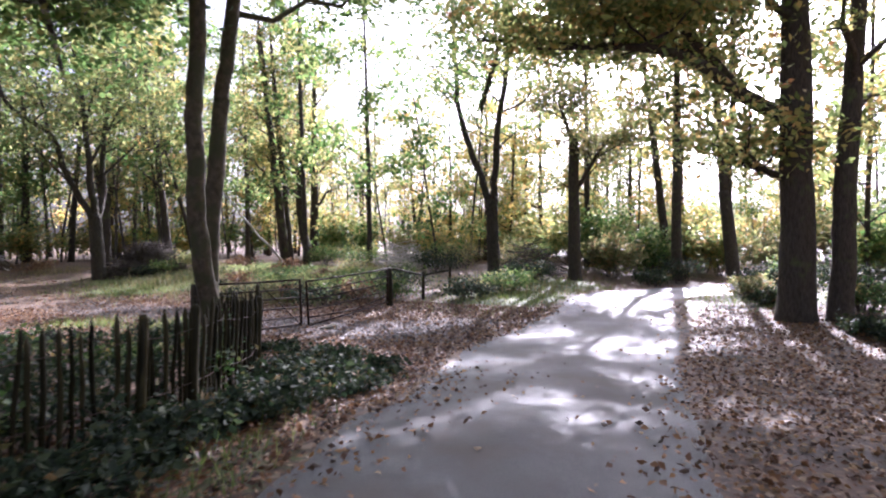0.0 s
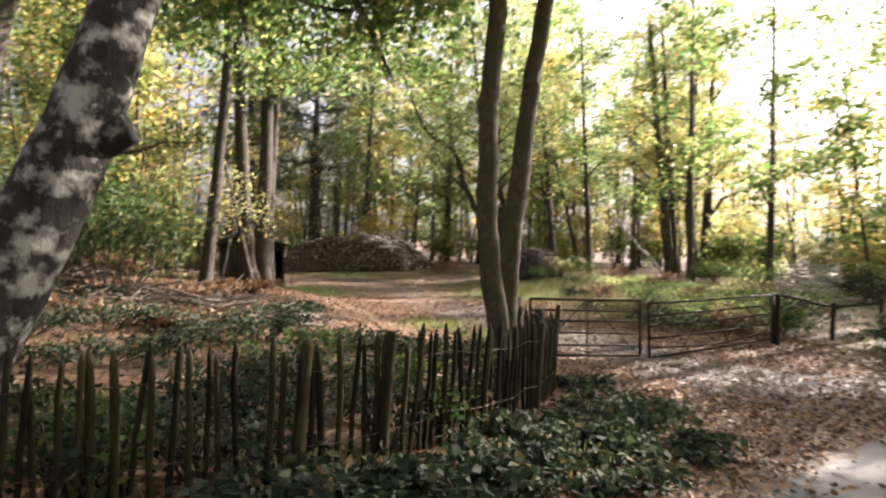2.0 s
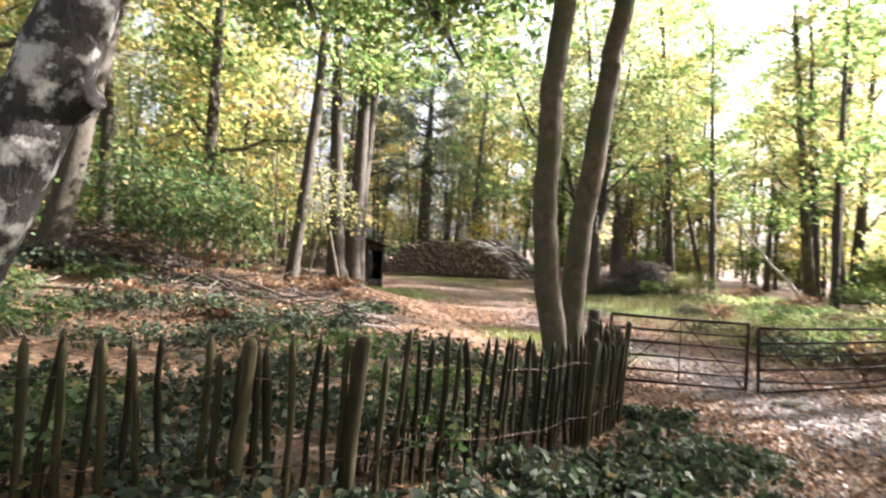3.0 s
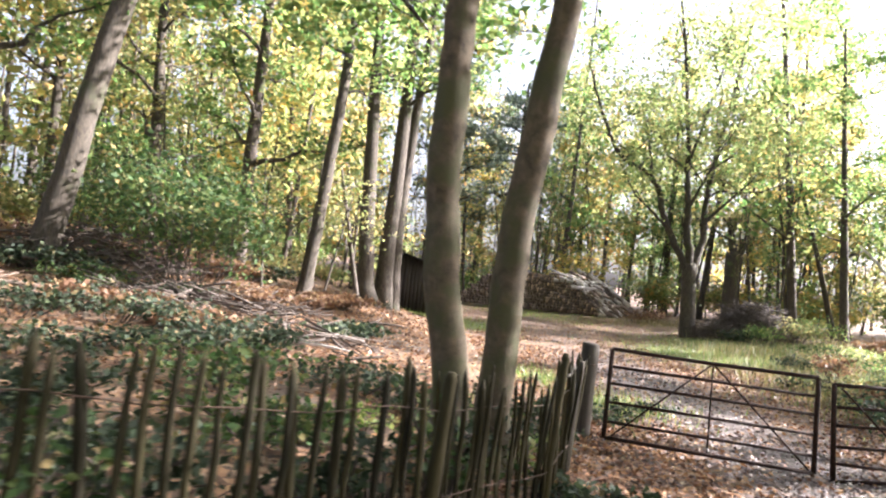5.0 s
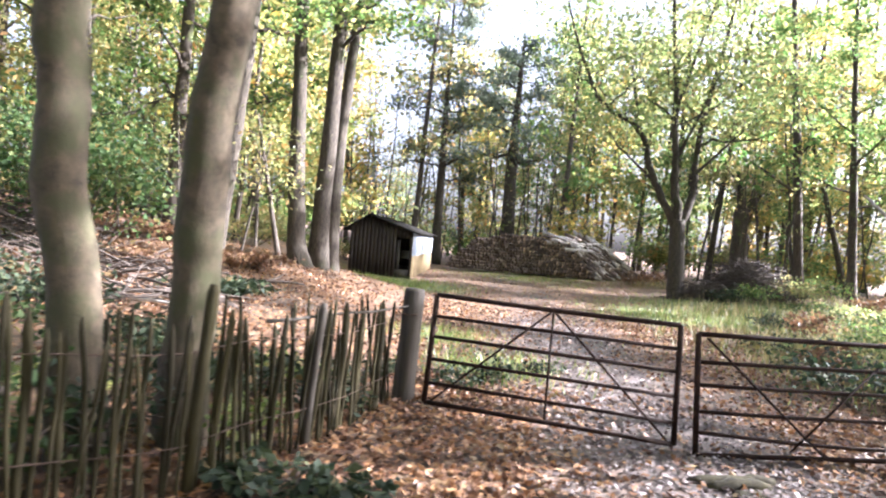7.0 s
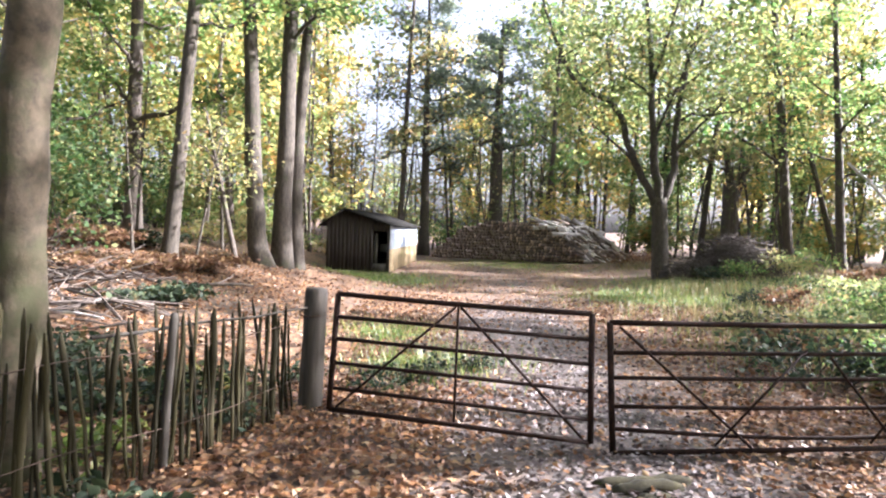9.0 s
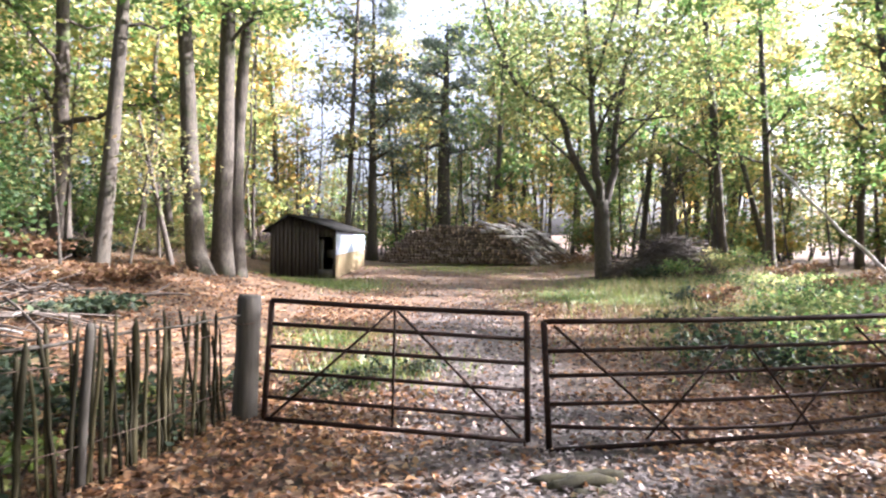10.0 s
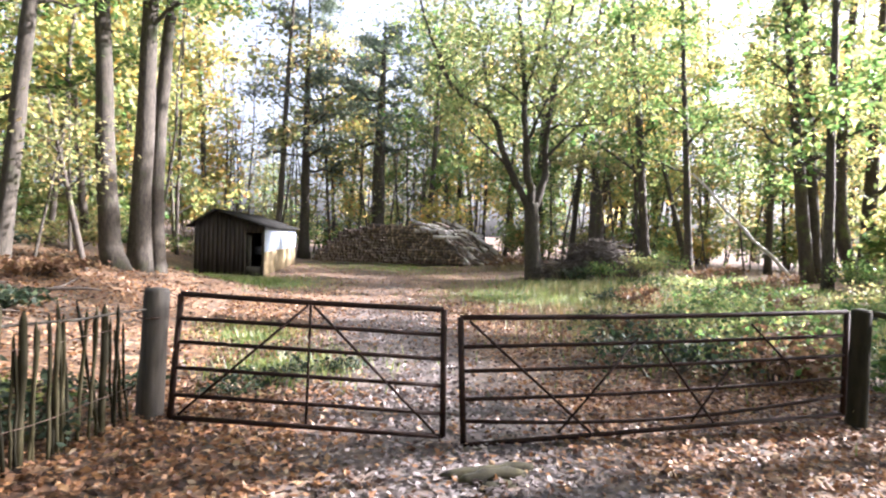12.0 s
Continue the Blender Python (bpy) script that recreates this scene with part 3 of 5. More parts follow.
# along the lane
# the oak's side limbs from 8 m up are unseen, added to shade the fence
tree((9.15, -3.05), [(0, 0, Z0, 0, 0.05, 5.2, 0.38, 0.33), (0, 0.05, 5.1, 0.1, 0.2, 17, 0.34, 0.09), (0, 0.2, 4.6, 0.2, 1.1, 5.3, 0.2, 0.17), (0.2, 1.1, 5.25, 0.4, 2.3, 6.6, 0.17, 0.12), (0.4, 2.3, 6.6, 0.8, 5.8, 7.4, 0.12, 0.04), (0.3, 1.8, 6.2, -2.6, 3.6, 8.0, 0.11, 0.04), (0.1, 0.1, 7.0, -3.2, -0.5, 10.0, 0.14, 0.04), (0.1, 0.1, 8.0, 0.4, 2.6, 9.4, 0.16, 0.12), (0.4, 2.6, 9.4, 0.5, 7.4, 10.4, 0.12, 0.04), (0.3, 1.6, 8.8, -3.0, 5.6, 10.2, 0.1, 0.04), (0, 0.1, 3.2, 0.1, 1.2, 3.7, 0.1, 0.06), (0.2, 1.1, 5.25, -1.4, 2.6, 6.1, 0.14, 0.11), (-1.4, 2.6, 6.1, -2.4, 5.4, 6.3, 0.11, 0.03), (0.4, 2.3, 6.6, -1.6, 7.2, 7.0, 0.11, 0.03)], M_BARK_DARK, M_LEAF_MIXED,
     "massive dark oak with a heavy side limb beside the lane", 10, 0.12, 3.0, 31000, 0.18, 28, blob=0.85, low=0.35)
tree((9.3, -3.9), [(0, 0, Z0, 0.0, -0.1, 4, 0.26, 0.22), (0, -0.1, 3.9, 0.3, -0.7, 13, 0.22, 0.06)], M_BARK_DARK, M_LEAF_MIXED, "dark tree close behind the massive oak", 9, 0.4, 2.8, 5000, 0.14, 29)
# the forked tree's last limb is added out of view to shade the fence
tree((16.8, 7.4), [(0, 0, Z0, 0, 0.1, 3.2, 0.28, 0.24), (0, 0.2, 2.9, 0, 1.5, 7.2, 0.16, 0.12), (0, 1.5, 7.1, 0, 2.0, 17, 0.12, 0.04), (0, 0, 3.0, 0, -0.1, 5, 0.18, 0.14), (0, -0.1, 4.9, 0, -1.4, 17, 0.14, 0.04), (0, 0.6, 7.0, -3.2, -2.4, 11.5, 0.12, 0.04)], M_BARK, M_LEAF_GREEN,
     "forked tree on the verge of the lane", 12, 0.1, 3.4, 12500, 0.17, 30, blob=0.9)
tree((17.6, 4.15), [(0, 0, Z0, 0, 0.05, 5.8, 0.27, 0.2), (0, 0, 3.6, 0, -1.2, 5.6, 0.12, 0.05), (0, 0.05, 5.6, 0, 0.7, 7.4, 0.12, 0.03)], M_BARK_DARK, M_LEAF_OLIVE, "stag-headed dark trunk with a small leafy head", 8, 0.5, 2.0, 5000, 0.15, 31)
tree((22.9, -1.7), [(0, 0, Z0, 0, 0.45, 4, 0.3, 0.26), (0, 0.45, 3.8, 0, 1.5, 17, 0.2, 0.07), (0, 0.3, 3.6, 0, 0.1, 17, 0.18, 0.06)], M_BARK_DARK, M_LEAF_YELLOW, "forked dark tree against the bright sky", 10, 0.3, 3.2, 8000, 0.17, 32)
tree((23.0, 0.75), [(0, 0, Z0, 0, 0.1, 18, 0.25, 0.07)], M_BARK_DARK, M_LEAF_MIXED, "straight dark tree beside the lane", 12, 0.3, 3.2, 11000, 0.18, 33)
tree((24.5, 1.1), [(0, 0, Z0, 0, 1.1, 9, 0.24, 0.12), (0, 1.1, 8.9, 0, 1.6, 14, 0.12, 0.05)], M_BARK_DARK, M_LEAF_MIXED, "leaning dark tree beside the lane", 10, 0.35, 3.0, 8000, 0.17, 34)
# trees behind the log stack
tree((5.7, 40), [(0, 0, Z0, -0.15, 0, 7.0, 0.5, 0.36), (-0.15, 0, 6.9, 0, 0.3, 15, 0.36, 0.06)], M_BARK, M_NEEDLE, "thick-trunked pine with thin grey-green foliage", 20, 0.15, 3.8, 6000, 0.24, 35, rise=0.15)
tree((1.2, 39), [(0, 0, Z0, -0.2, 0, 17.0, 0.34, 0.05)], M_BARK, M_NEEDLE, "tall pine with sparse flat blue-green boughs", 22, 0.3, 3.4, 6000, 0.24, 36, rise=0.05)
tree((18.6, 36), [(0, 0, Z0, -0.05, 0, 4.4, 0.48, 0.42), (0, 0, 3.8, -0.5, 0, 6.5, 0.3, 0.09), (0.2, 0, 3.8, 1.2, 0, 6.5, 0.26, 0.09)], M_BARK_DARK, M_LEAF_OLIVE, "short thick pollard with a knobbly head", 6, 0.3, 2.0, 2500, 0.15, 37)


# ---- far woods: a few kinds, copied ----
def wood_kind(seed, h, r, leaf_mat_, bark, leaf_n, size, first, limbs, reach, label):
    rng = np.random.default_rng(seed)
    lean = rng.uniform(-0.9, 0.9, 2)
    return tree((0, -300), [(0, 0, Z0, lean[0], lean[1], h, r, 0.04)], bark, leaf_mat_, label, limbs, first, reach, leaf_n, size, seed, group="far woodland trees", blob=0.9, twigs=1, sides=6)


KINDS = [
    wood_kind(51, 15, 0.17, M_LEAF_GREEN, M_BARK_DARK, 2500, 0.27, 0.2, 11, 2.8, "slender green woodland tree"),
    wood_kind(52, 17, 0.20, M_LEAF_MIXED, M_BARK, 2700, 0.28, 0.22, 12, 3.2, "tall woodland tree turning yellow"),
    wood_kind(53, 13, 0.13, M_LEAF_YELLOW, M_BARK_DARK, 2500, 0.26, 0.14, 12, 2.6, "thin yellow-leaved woodland tree"),
    wood_kind(54, 16, 0.15, M_LEAF_OLIVE, M_BARK, 2200, 0.26, 0.25, 11, 2.7, "thin half-bare woodland tree"),
    wood_kind(55, 10, 0.09, M_LEAF_MIXED, M_BARK_DARK, 2200, 0.24, 0.1, 12, 2.2, "young thin woodland tree"),
    wood_kind(56, 7, 0.06, M_LEAF_GREEN, M_BARK, 2000, 0.21, 0.05, 12, 2.0, "leafy young understorey tree"),
]


def open_ground(x, y):
    """Where no far tree stands: the yard, the lane and the strip that is walked."""
    if -11 < x < 16 and -7 < y < 37:
        return not (x < -3.5 and y > 21)
    if 2 < x < 30 and 8 < y < 28 and x - 16 < (y - 8) * 0.1:
        return True
    a, b = road_edges(min(30.0, x))
    if x > -40 and a - 2.5 < y < b + 2.5:
        return True
    return (15 < x < 26 and 20 < y < 28) or (15 < x < 27 and -5 < y < 10)


rw = random.Random(8)
spots = []
tries = 0
while len(spots) < 212 and tries < 20000:
    tries += 1
    # behind: unseen trees added at the camera's back to cut skylight
    behind = rw.random() < 0.22
    a = rw.uniform(-2.9, -0.6) if behind else rw.uniform(-0.45, 2.75)
    r = 16 + 46 * rw.random() ** 1.1
    x, y = 2 + r * math.cos(a), 6 + r * math.sin(a)
    if open_ground(x, y) or (x > 20 and -14 < y < 30 and (x < 29 or rw.random() < 0.5)):
        continue
    if any((x - p) ** 2 + (y - q) ** 2 < 2.0 for p, q in spots):
        continue
    spots.append((x, y))
for i, (x, y) in enumerate(spots):
    kind = KINDS[rw.choices(range(6), (4, 4, 4, 3, 4, 4))[0]]
    s = rw.uniform(0.5, 0.72) if x > 20 and -14 < y < 30 else rw.uniform(0.92, 1.32)
    copy_thing(kind, Matrix.LocRotScale((x, y, ground_z(x, y)), Euler((rw.uniform(-0.05, 0.05), rw.uniform(-0.05, 0.05), rw.uniform(0, 6.28))), (s, s, s * rw.uniform(0.9, 1.15))))
for i in range(16):
    x, y = rw.uniform(30, 50), rw.uniform(-15, 13)
    if not open_ground(x, y):
        copy_thing(KINDS[rw.choice((0, 3, 4, 5, 5))], Matrix.LocRotScale((x, y, ground_z(x, y)), Euler((0, 0, rw.uniform(0, 6.28))), Vector((1, 1, 1)) * rw.uniform(0.6, 0.85)))
for x, y in ((17, 42), (22.5, 40), (27, 41), (13, 50)):
    copy_thing(KINDS[rw.choice((1, 2))], Matrix.LocRotScale((x, y, ground_z(x, y)), Euler((0, 0, rw.uniform(0, 6.28))), Vector((1, 1, 1)) * rw.uniform(1.1, 1.35)))
# thin leafy trees beyond the bend of the lane
for x, y in ((25.5, 5.4), (28, 7.2), (31, 4.2), (27, 10.5), (30.5, 9.6), (26.2, 14), (29.5, 13), (33, 7), (32.5, 15.5), (28.4, 17.6), (34, 11.5), (31.5, 1.2), (35.5, 3.0)):
    copy_thing(KINDS[rw.choice((1, 2, 2, 4, 4))], Matrix.LocRotScale((x, y, ground_z(x, y)), Euler((0, 0, rw.uniform(0, 6.28))), Vector((1, 1, 1)) * rw.uniform(0.7, 0.95)))


def pole_wood():
    """Distant crowded poles, too many to count."""
    rng = np.random.default_rng(57)
    wood, leaf = Geo(), Geo()
    placed = 0
    while placed < 260:
        a, r = rw.uniform(-0.1, 2.6), rw.uniform(22, 54)
        x, y = 2 + r * math.cos(a), 6 + r * math.sin(a)
        if open_ground(x, y):
            continue
        placed += 1
        z, h, rad = ground_z(x, y), rw.uniform(7, 14), rw.uniform(0.045, 0.1)
        p = bend((x, y, z - 0.2), (x + rw.gauss(0, 0.8), y + rw.gauss(0, 0.8), z + h), 8, 0.08, rng)
        wood.tube(p, np.linspace(rad, 0.015, 8), 5, False)
        tips = []
        for k in (3, 4, 5, 6, 6, 7):
            d = rng.normal(size=3)
            d[2] = abs(d[2]) * 0.7
            q = p[k] + d / np.linalg.norm(d) * rw.uniform(0.7, 1.8)
            wood.tube(bend(p[k], q, 4, 0.06, rng), np.linspace(rad * 0.35, 0.006, 4), 4, False)
            tips += [q, (q + p[k]) / 2]
        c = np.array(tips)[rng.integers(0, len(tips), 110)] + rng.normal(size=(110, 3)) * 0.5
        leaf.leaves(c, 0.22, rng, 0.3)
    ob = thing("pole_wood", (0, 0, 0), "crowded thin woodland poles with sparse dull leaves", "woodland", kind="stuff")
    tagged(part("poles", wood, M_BARK_DARK, ob), kind="stuff")
    tagged(part("pole_leaves", leaf, M_LEAF_OLIVE, ob), kind="stuff")


pole_wood()
for kind, (x, y) in zip(KINDS, ((-14, 30), (-17, 26), (30, 34), (-15, 44), (28, 40), (-13, 25))):
    kind.matrix_basis = Matrix.Translation((x, y, ground_z(x, y)))


# ---- gates ----
def gate_post(name, at, height, r, material, label, lean=(0, 0)):
    rng = np.random.default_rng(int(abs(at[0]) * 100))
    x, y = at
    z = ground_z(x, y)
    ob = thing(name, (x, y, z), label, "gate post")
    g = Geo()
    hs = [-0.3, 0.0, 0.3, 0.6, 0.85, height - 0.03, height]
    g.tube([(lean[0] * h, lean[1] * h, h) for h in hs], [r * 1.05, r * 1.06, r, r * 0.98, r * 0.97, r * 0.96, r * 0.86], 14, True, 0.04, rng)
    part("post", g, material, ob)
    return ob


POST = gate_post("gate_post", (1.62, 7.62), 1.08, 0.105, M_POST, "round grey weathered timber gate post", (0.03, 0.0))
gp = Geo()
gp.tube([(0.115 * math.cos(a), 0.115 * math.sin(a), 0.86 + 0.02 * math.sin(a)) for a in np.linspace(0, 6.28, 15)], [0.008] * 15, 5)
part("hinge_band", gp, M_WIRE, POST, "rusty wire loop")
gate_post("gate_post", (8.02, 7.15), 1.12, 0.092, M_POST_DARK, "squat timber gate post, coloured dark for its shade side, beside the brambles")


def bar(name, a, b, r, parent, material=M_GATE, square=False, sag=0.0, label=""):
    g = Geo()
    n = 9 if sag else 2
    pts = [np.array(a, float) + (np.array(b, float) - np.array(a, float)) * s + np.array([0, 0, -sag * math.sin(math.pi * s)]) for s in np.linspace(0, 1, n)]
    g.tube(pts, [r] * n, 4 if square else 8)
    return part(name, g, material, parent, label, smooth=not square)


def gate(tl, tr, bl, br, heights, label, braces, sags):
    tl, tr, bl, br = (np.array(p, float) for p in (tl, tr, bl, br))
    ob = thing("metal_gate", (0, 0, 0), label, "gate")
    bar("stile", bl, tl, 0.026, ob)
    bar("stile", br, tr, 0.026, ob)
    for i, h in enumerate(heights):
        bar("rail", bl + (tl - bl) * h, br + (tr - br) * h, 0.022 if h > 0.98 or h < 0.02 else 0.017, ob, sag=sags[i])
    for (u0, v0), (u1, v1) in braces:
        p = (bl + (br - bl) * u0) * (1 - v0) + (tl + (tr - tl) * u0) * v0
        q = (bl + (br - bl) * u1) * (1 - v1) + (tl + (tr - tl) * u1) * v1
        off = np.array([0.0, -0.022, 0.0])
        bar("brace", p + off, q + off, 0.011, ob, square=True)
    return ob


GATE = gate((1.87, 7.5, 1.155), (3.97, 7.0, 1.125), (1.83, 7.42, 0.16), (4.0, 7.0, 0.10), (0.0, 0.18, 0.40, 0.61, 0.80, 1.0),
            "closed rusty brown tubular field gate leaf with crossed braces", [((0.5, 0.03), (0.5, 0.98)), ((0.03, 0.03), (0.49, 0.97)), ((0.51, 0.97), (0.97, 0.03))], [0, 0, 0, 0, 0, 0.01])
ch = Geo()
for k in range(7):
    c = np.array((3.99 + 0.02 * k, 6.95 - 0.006 * k, 0.70 - 0.035 * math.sin(math.pi * k / 6)))
    u, w = (np.array((1, 0, 0)), np.array((0, 0, 1))) if k % 2 else (np.array((1, 0, 0)), np.array((0, 1, 0)))
    ch.tube([c + u * 0.018 * math.cos(a) + w * 0.011 * math.sin(a) for a in np.linspace(0, 2 * math.pi, 9)], [0.004] * 9, 5, False)
part("chain", ch, M_GATE, GATE, "rusty chain looped between the gate leaves")
gate((4.09, 6.92, 1.075), (7.75, 7.04, 1.165), (4.155, 6.915, 0.055), (7.76, 7.04, 0.215), (0.0, 0.19, 0.36, 0.58, 0.77, 1.0),
     "long rusty tubular field gate leaf with bent lower rails", [((0.02, 0.97), (0.30, 0.03)), ((0.22, 0.05), (0.42, 0.80)), ((0.47, 0.74), (0.62, 0.03)), ((0.56, 0.05), (0.66, 0.5)), ((0.72, 0.9), (0.83, 0.52))], [0, 0.1, 0.03, 0.02, 0.01, 0.015])


# ---- paling fence ----
FENCE_LINE = [(-9.2, 2.45), (-5.2, 2.66), (-3.24, 2.62), (-2.6, 2.75), (-1.3, 3.42), (-0.25, 4.2), (0.64, 5.1), (1.1, 6.2), (1.5, 7.5)]


def along(line, step):
    out = []
    carry = 0.0
    for (ax, ay), (bx, by) in zip(line, line[1:]):
        L = math.hypot(bx - ax, by - ay)
        d = carry
        while d < L:
            out.append((ax + (bx - ax) * d / L, ay + (by - ay) * d / L, math.atan2(by - ay, bx - ax)))
            d += step
        carry = d - L
    return out


def picket_mesh(seed, h, w):
    rng = np.random.default_rng(seed)
    g = Geo()
    n = 7
    pts = bend((0, 0, -0.12), (rng.uniform(-0.03, 0.03), rng.uniform(-0.03, 0.03), h - 0.07), n, 0.006, rng)
    pts = np.vstack([pts, pts[-1] + (0, 0, 0.07)])
    g.tube(pts, list(w * rng.uniform(0.88, 1.1, n)) + [w * 0.25], 5, True, 0.1, rng)
    return g.mesh("picket", M_PICKET)


FENCE = thing("paling_fence", (0, 0, 0), "cleft chestnut paling fence of leaning weathered stakes on wire", "fence")
PICKETS = [picket_mesh(70 + i, h, w) for i, (h, w) in enumerate(((1.0, 0.023), (0.97, 0.027), (1.0, 0.019), (0.94, 0.024), (1.03, 0.022), (0.98, 0.018)))]
rf = random.Random(5)
THIN = [picket_mesh(80 + i, h, w) for i, (h, w) in enumerate(((1.0, 0.014), (0.92, 0.017), (0.86, 0.011), (1.04, 0.013), (0.78, 0.012)))]
for x, y, a in along(FENCE_LINE[:6], 0.098) + along(FENCE_LINE[5:], 0.05):
    if rf.random() < 0.05:
        continue
    p = part("picket", rf.choice(THIN if x > -0.2 and rf.random() < 0.93 else PICKETS), None, FENCE)
    p.matrix_basis = pose(x + rf.uniform(-0.02, 0.02), y + rf.uniform(-0.02, 0.02), ground_z(x, y) + rf.uniform(-0.04, 0.05), rf.gauss(0, 1.6), rf.gauss(0, 4.5 if x > 0.4 else 1.8), math.degrees(a) + rf.uniform(-40, 40))
g = Geo()
g.tube(bend((0.85, 5.6, 1.08), (1.6, 7.5, 1.02), 7, 0.012, np.random.default_rng(8)), np.linspace(0.013, 0.008, 7), 5)
part("tie_stick", g, M_POST, FENCE, "thin bare stick tied across the stakes")
for h in (0.28, 0.78):
    g = Geo()
    pts = [(x + 0.018, y - 0.018, ground_z(x, y) + h + 0.012 * math.sin(x * 9)) for x, y, a in along(FENCE_LINE, 0.2)]
    g.tube(pts, [0.004] * len(pts), 4)
    part("wire", g, M_WIRE, FENCE)
for x, y, h, r in ((-5.2, 2.66, 0.98, 0.045), (-3.24, 2.62, 1.0, 0.045), (-2.6, 2.75, 1.02, 0.05), (-0.25, 4.2, 1.0, 0.045), (0.64, 5.1, 1.14, 0.034), (1.05, 6.05, 1.02, 0.03)):
    g = Geo()
    g.tube([(0, 0, -0.2), (0, 0, 0.4), (0.02, 0, h - 0.04), (0.02, 0, h)], [r, r, r * 0.95, r * 0.6], 8, True, 0.06, np.random.default_rng(int(h * 999)))
    p = part("fence_post", g, M_PICKET if x < 0.9 else M_POST, FENCE)
    p.matrix_basis = pose(x, y, ground_z(x, y), 0, 2, 0)


# ---- shed ----
def shed():
    W, D, HL, HR, HA, xa = 2.35, 8.4, 1.78, 1.74, 2.25, 0.68   # width, depth, eaves left and right, apex height and place
    bx, by = 0.62, 23.9
    ob = thing("garden_shed", (bx, by, ground_z(bx, by) + 0.01, 0, 0, -3.4), "long low dark timber shed with felt roof and open doorway", "shed")
    rng = random.Random(3)

    def top(x):
        s = x + W
        return HL + (HA - HL) * s / xa if s < xa else HA + (HR - HA) * (s - xa) / (W - xa)

    for side, ymin in (("front", 0.0), ("back", D - 0.03)):
        x = -W
        while x < -0.02:
            w = min(0.145, -x)
            open_door = side == "front" and -0.62 < x + w / 2 < -0.1
            lo = 1.5 if open_door else 0.0
            g = Geo()
            j = rng.uniform(0, 0.006)
            a, b = top(x), top(x + w - 0.004)
            v = [(x, ymin - j, lo), (x + w - 0.004, ymin - j, lo), (x + w - 0.004, ymin + 0.022, lo), (x, ymin + 0.022, lo), (x, ymin - j, a), (x + w - 0.004, ymin - j, b), (x + w - 0.004, ymin + 0.022, b), (x, ymin + 0.022, a)]
            g.add(v, [(3, 2, 1, 0), (4, 5, 6, 7), (0, 1, 5, 4), (1, 2, 6, 5), (2, 3, 7, 6), (3, 0, 4, 7)])
            part("board", g, M_SHED, ob)
            x += w
    y = 0.03
    while y < D - 0.05:
        w = min(0.16, D - 0.03 - y)
        g = Geo()
        g.box((-0.022, y, 0), (0.004 * rng.random(), y + w - 0.006, 0.86 + rng.uniform(-0.02, 0.02)))
        part("board", g, M_SHED_PALE, ob, "weathered yellow board")
        g = Geo()
        g.box((-W, y, 0), (-W + 0.022, y + w - 0.006, HL))
        part("board", g, M_SHED, ob)
        y += w
    n = 64
    g = Geo()
    ys = np.linspace(0.03, D - 0.03, n)
    outer = [(0.006 + 0.012 * math.sin(k * 1.9), yy) for k, yy in enumerate(ys)]
    v = [(x, yy, 0.84) for x, yy in outer] + [(x, yy, HR) for x, yy in outer] + [(x - 0.015, yy, 0.84) for x, yy in outer] + [(x - 0.015, yy, HR) for x, yy in outer]
    q = [(k, k + 1, n + k + 1, n + k) for k in range(n - 1)] + [(3 * n + k, 3 * n + k + 1, 2 * n + k + 1, 2 * n + k) for k in range(n - 1)]
    g.add(v, q)
    part("sheet", g, M_SHEET, ob, "pale blue plastic sheeting")
    for x0, x1 in ((-W - 0.24, -W + xa), (-W + xa, 0.2)):
        z0 = top(-W) - 0.24 * (HA - HL) / xa if x0 < -W else HA
        z1 = HA if x0 < -W else HR - 0.2 * (HA - HR) / (W - xa)
        g = Geo()
        t = 0.05
        v = [(x0, -0.22, z0), (x1, -0.22, z1), (x1, D + 0.15, z1), (x0, D + 0.15, z0), (x0, -0.22, z0 + t), (x1, -0.22, z1 + t), (x1, D + 0.15, z1 + t), (x0, D + 0.15, z0 + t)]
        g.add(v, [(3, 2, 1, 0), (4, 5, 6, 7), (0, 1, 5, 4), (1, 2, 6, 5), (2, 3, 7, 6), (3, 0, 4, 7)])
        part("roof", g, M_FELT, ob, "dark felt roof slope")
    for x in (-0.66, -0.05):
        g = Geo()
        g.box((x - 0.035, -0.03, 0), (x + 0.035, 0.03, 1.55))
        part("door_jamb", g, M_SHED, ob)
    g = Geo()
    g.box((-0.62, 0.0, 0.0), (-0.09, 0.04, 0.32))
    part("threshold_board", g, M_POST, ob, "pale grey low board across the doorway")
    g = Geo()
    g.box((-W + 0.03, 0.05, 0.02), (-0.03, D - 0.05, 0.06))
    part("floor_board", g, M_SHED, ob)
    g = Geo()
    g.box((-0.55, 1.2, 0.7), (-0.2, 1.5, 1.0))
    part("shelf_box", g, M_LOG_BARE, ob, "pale box inside")
    g = Geo()
    g.box((-0.62, 0.1, 0.06), (-0.46, 0.13, 1.4))
    part("door_leaf", g, M_POST, ob, "grey door leaf standing open inside")


shed()


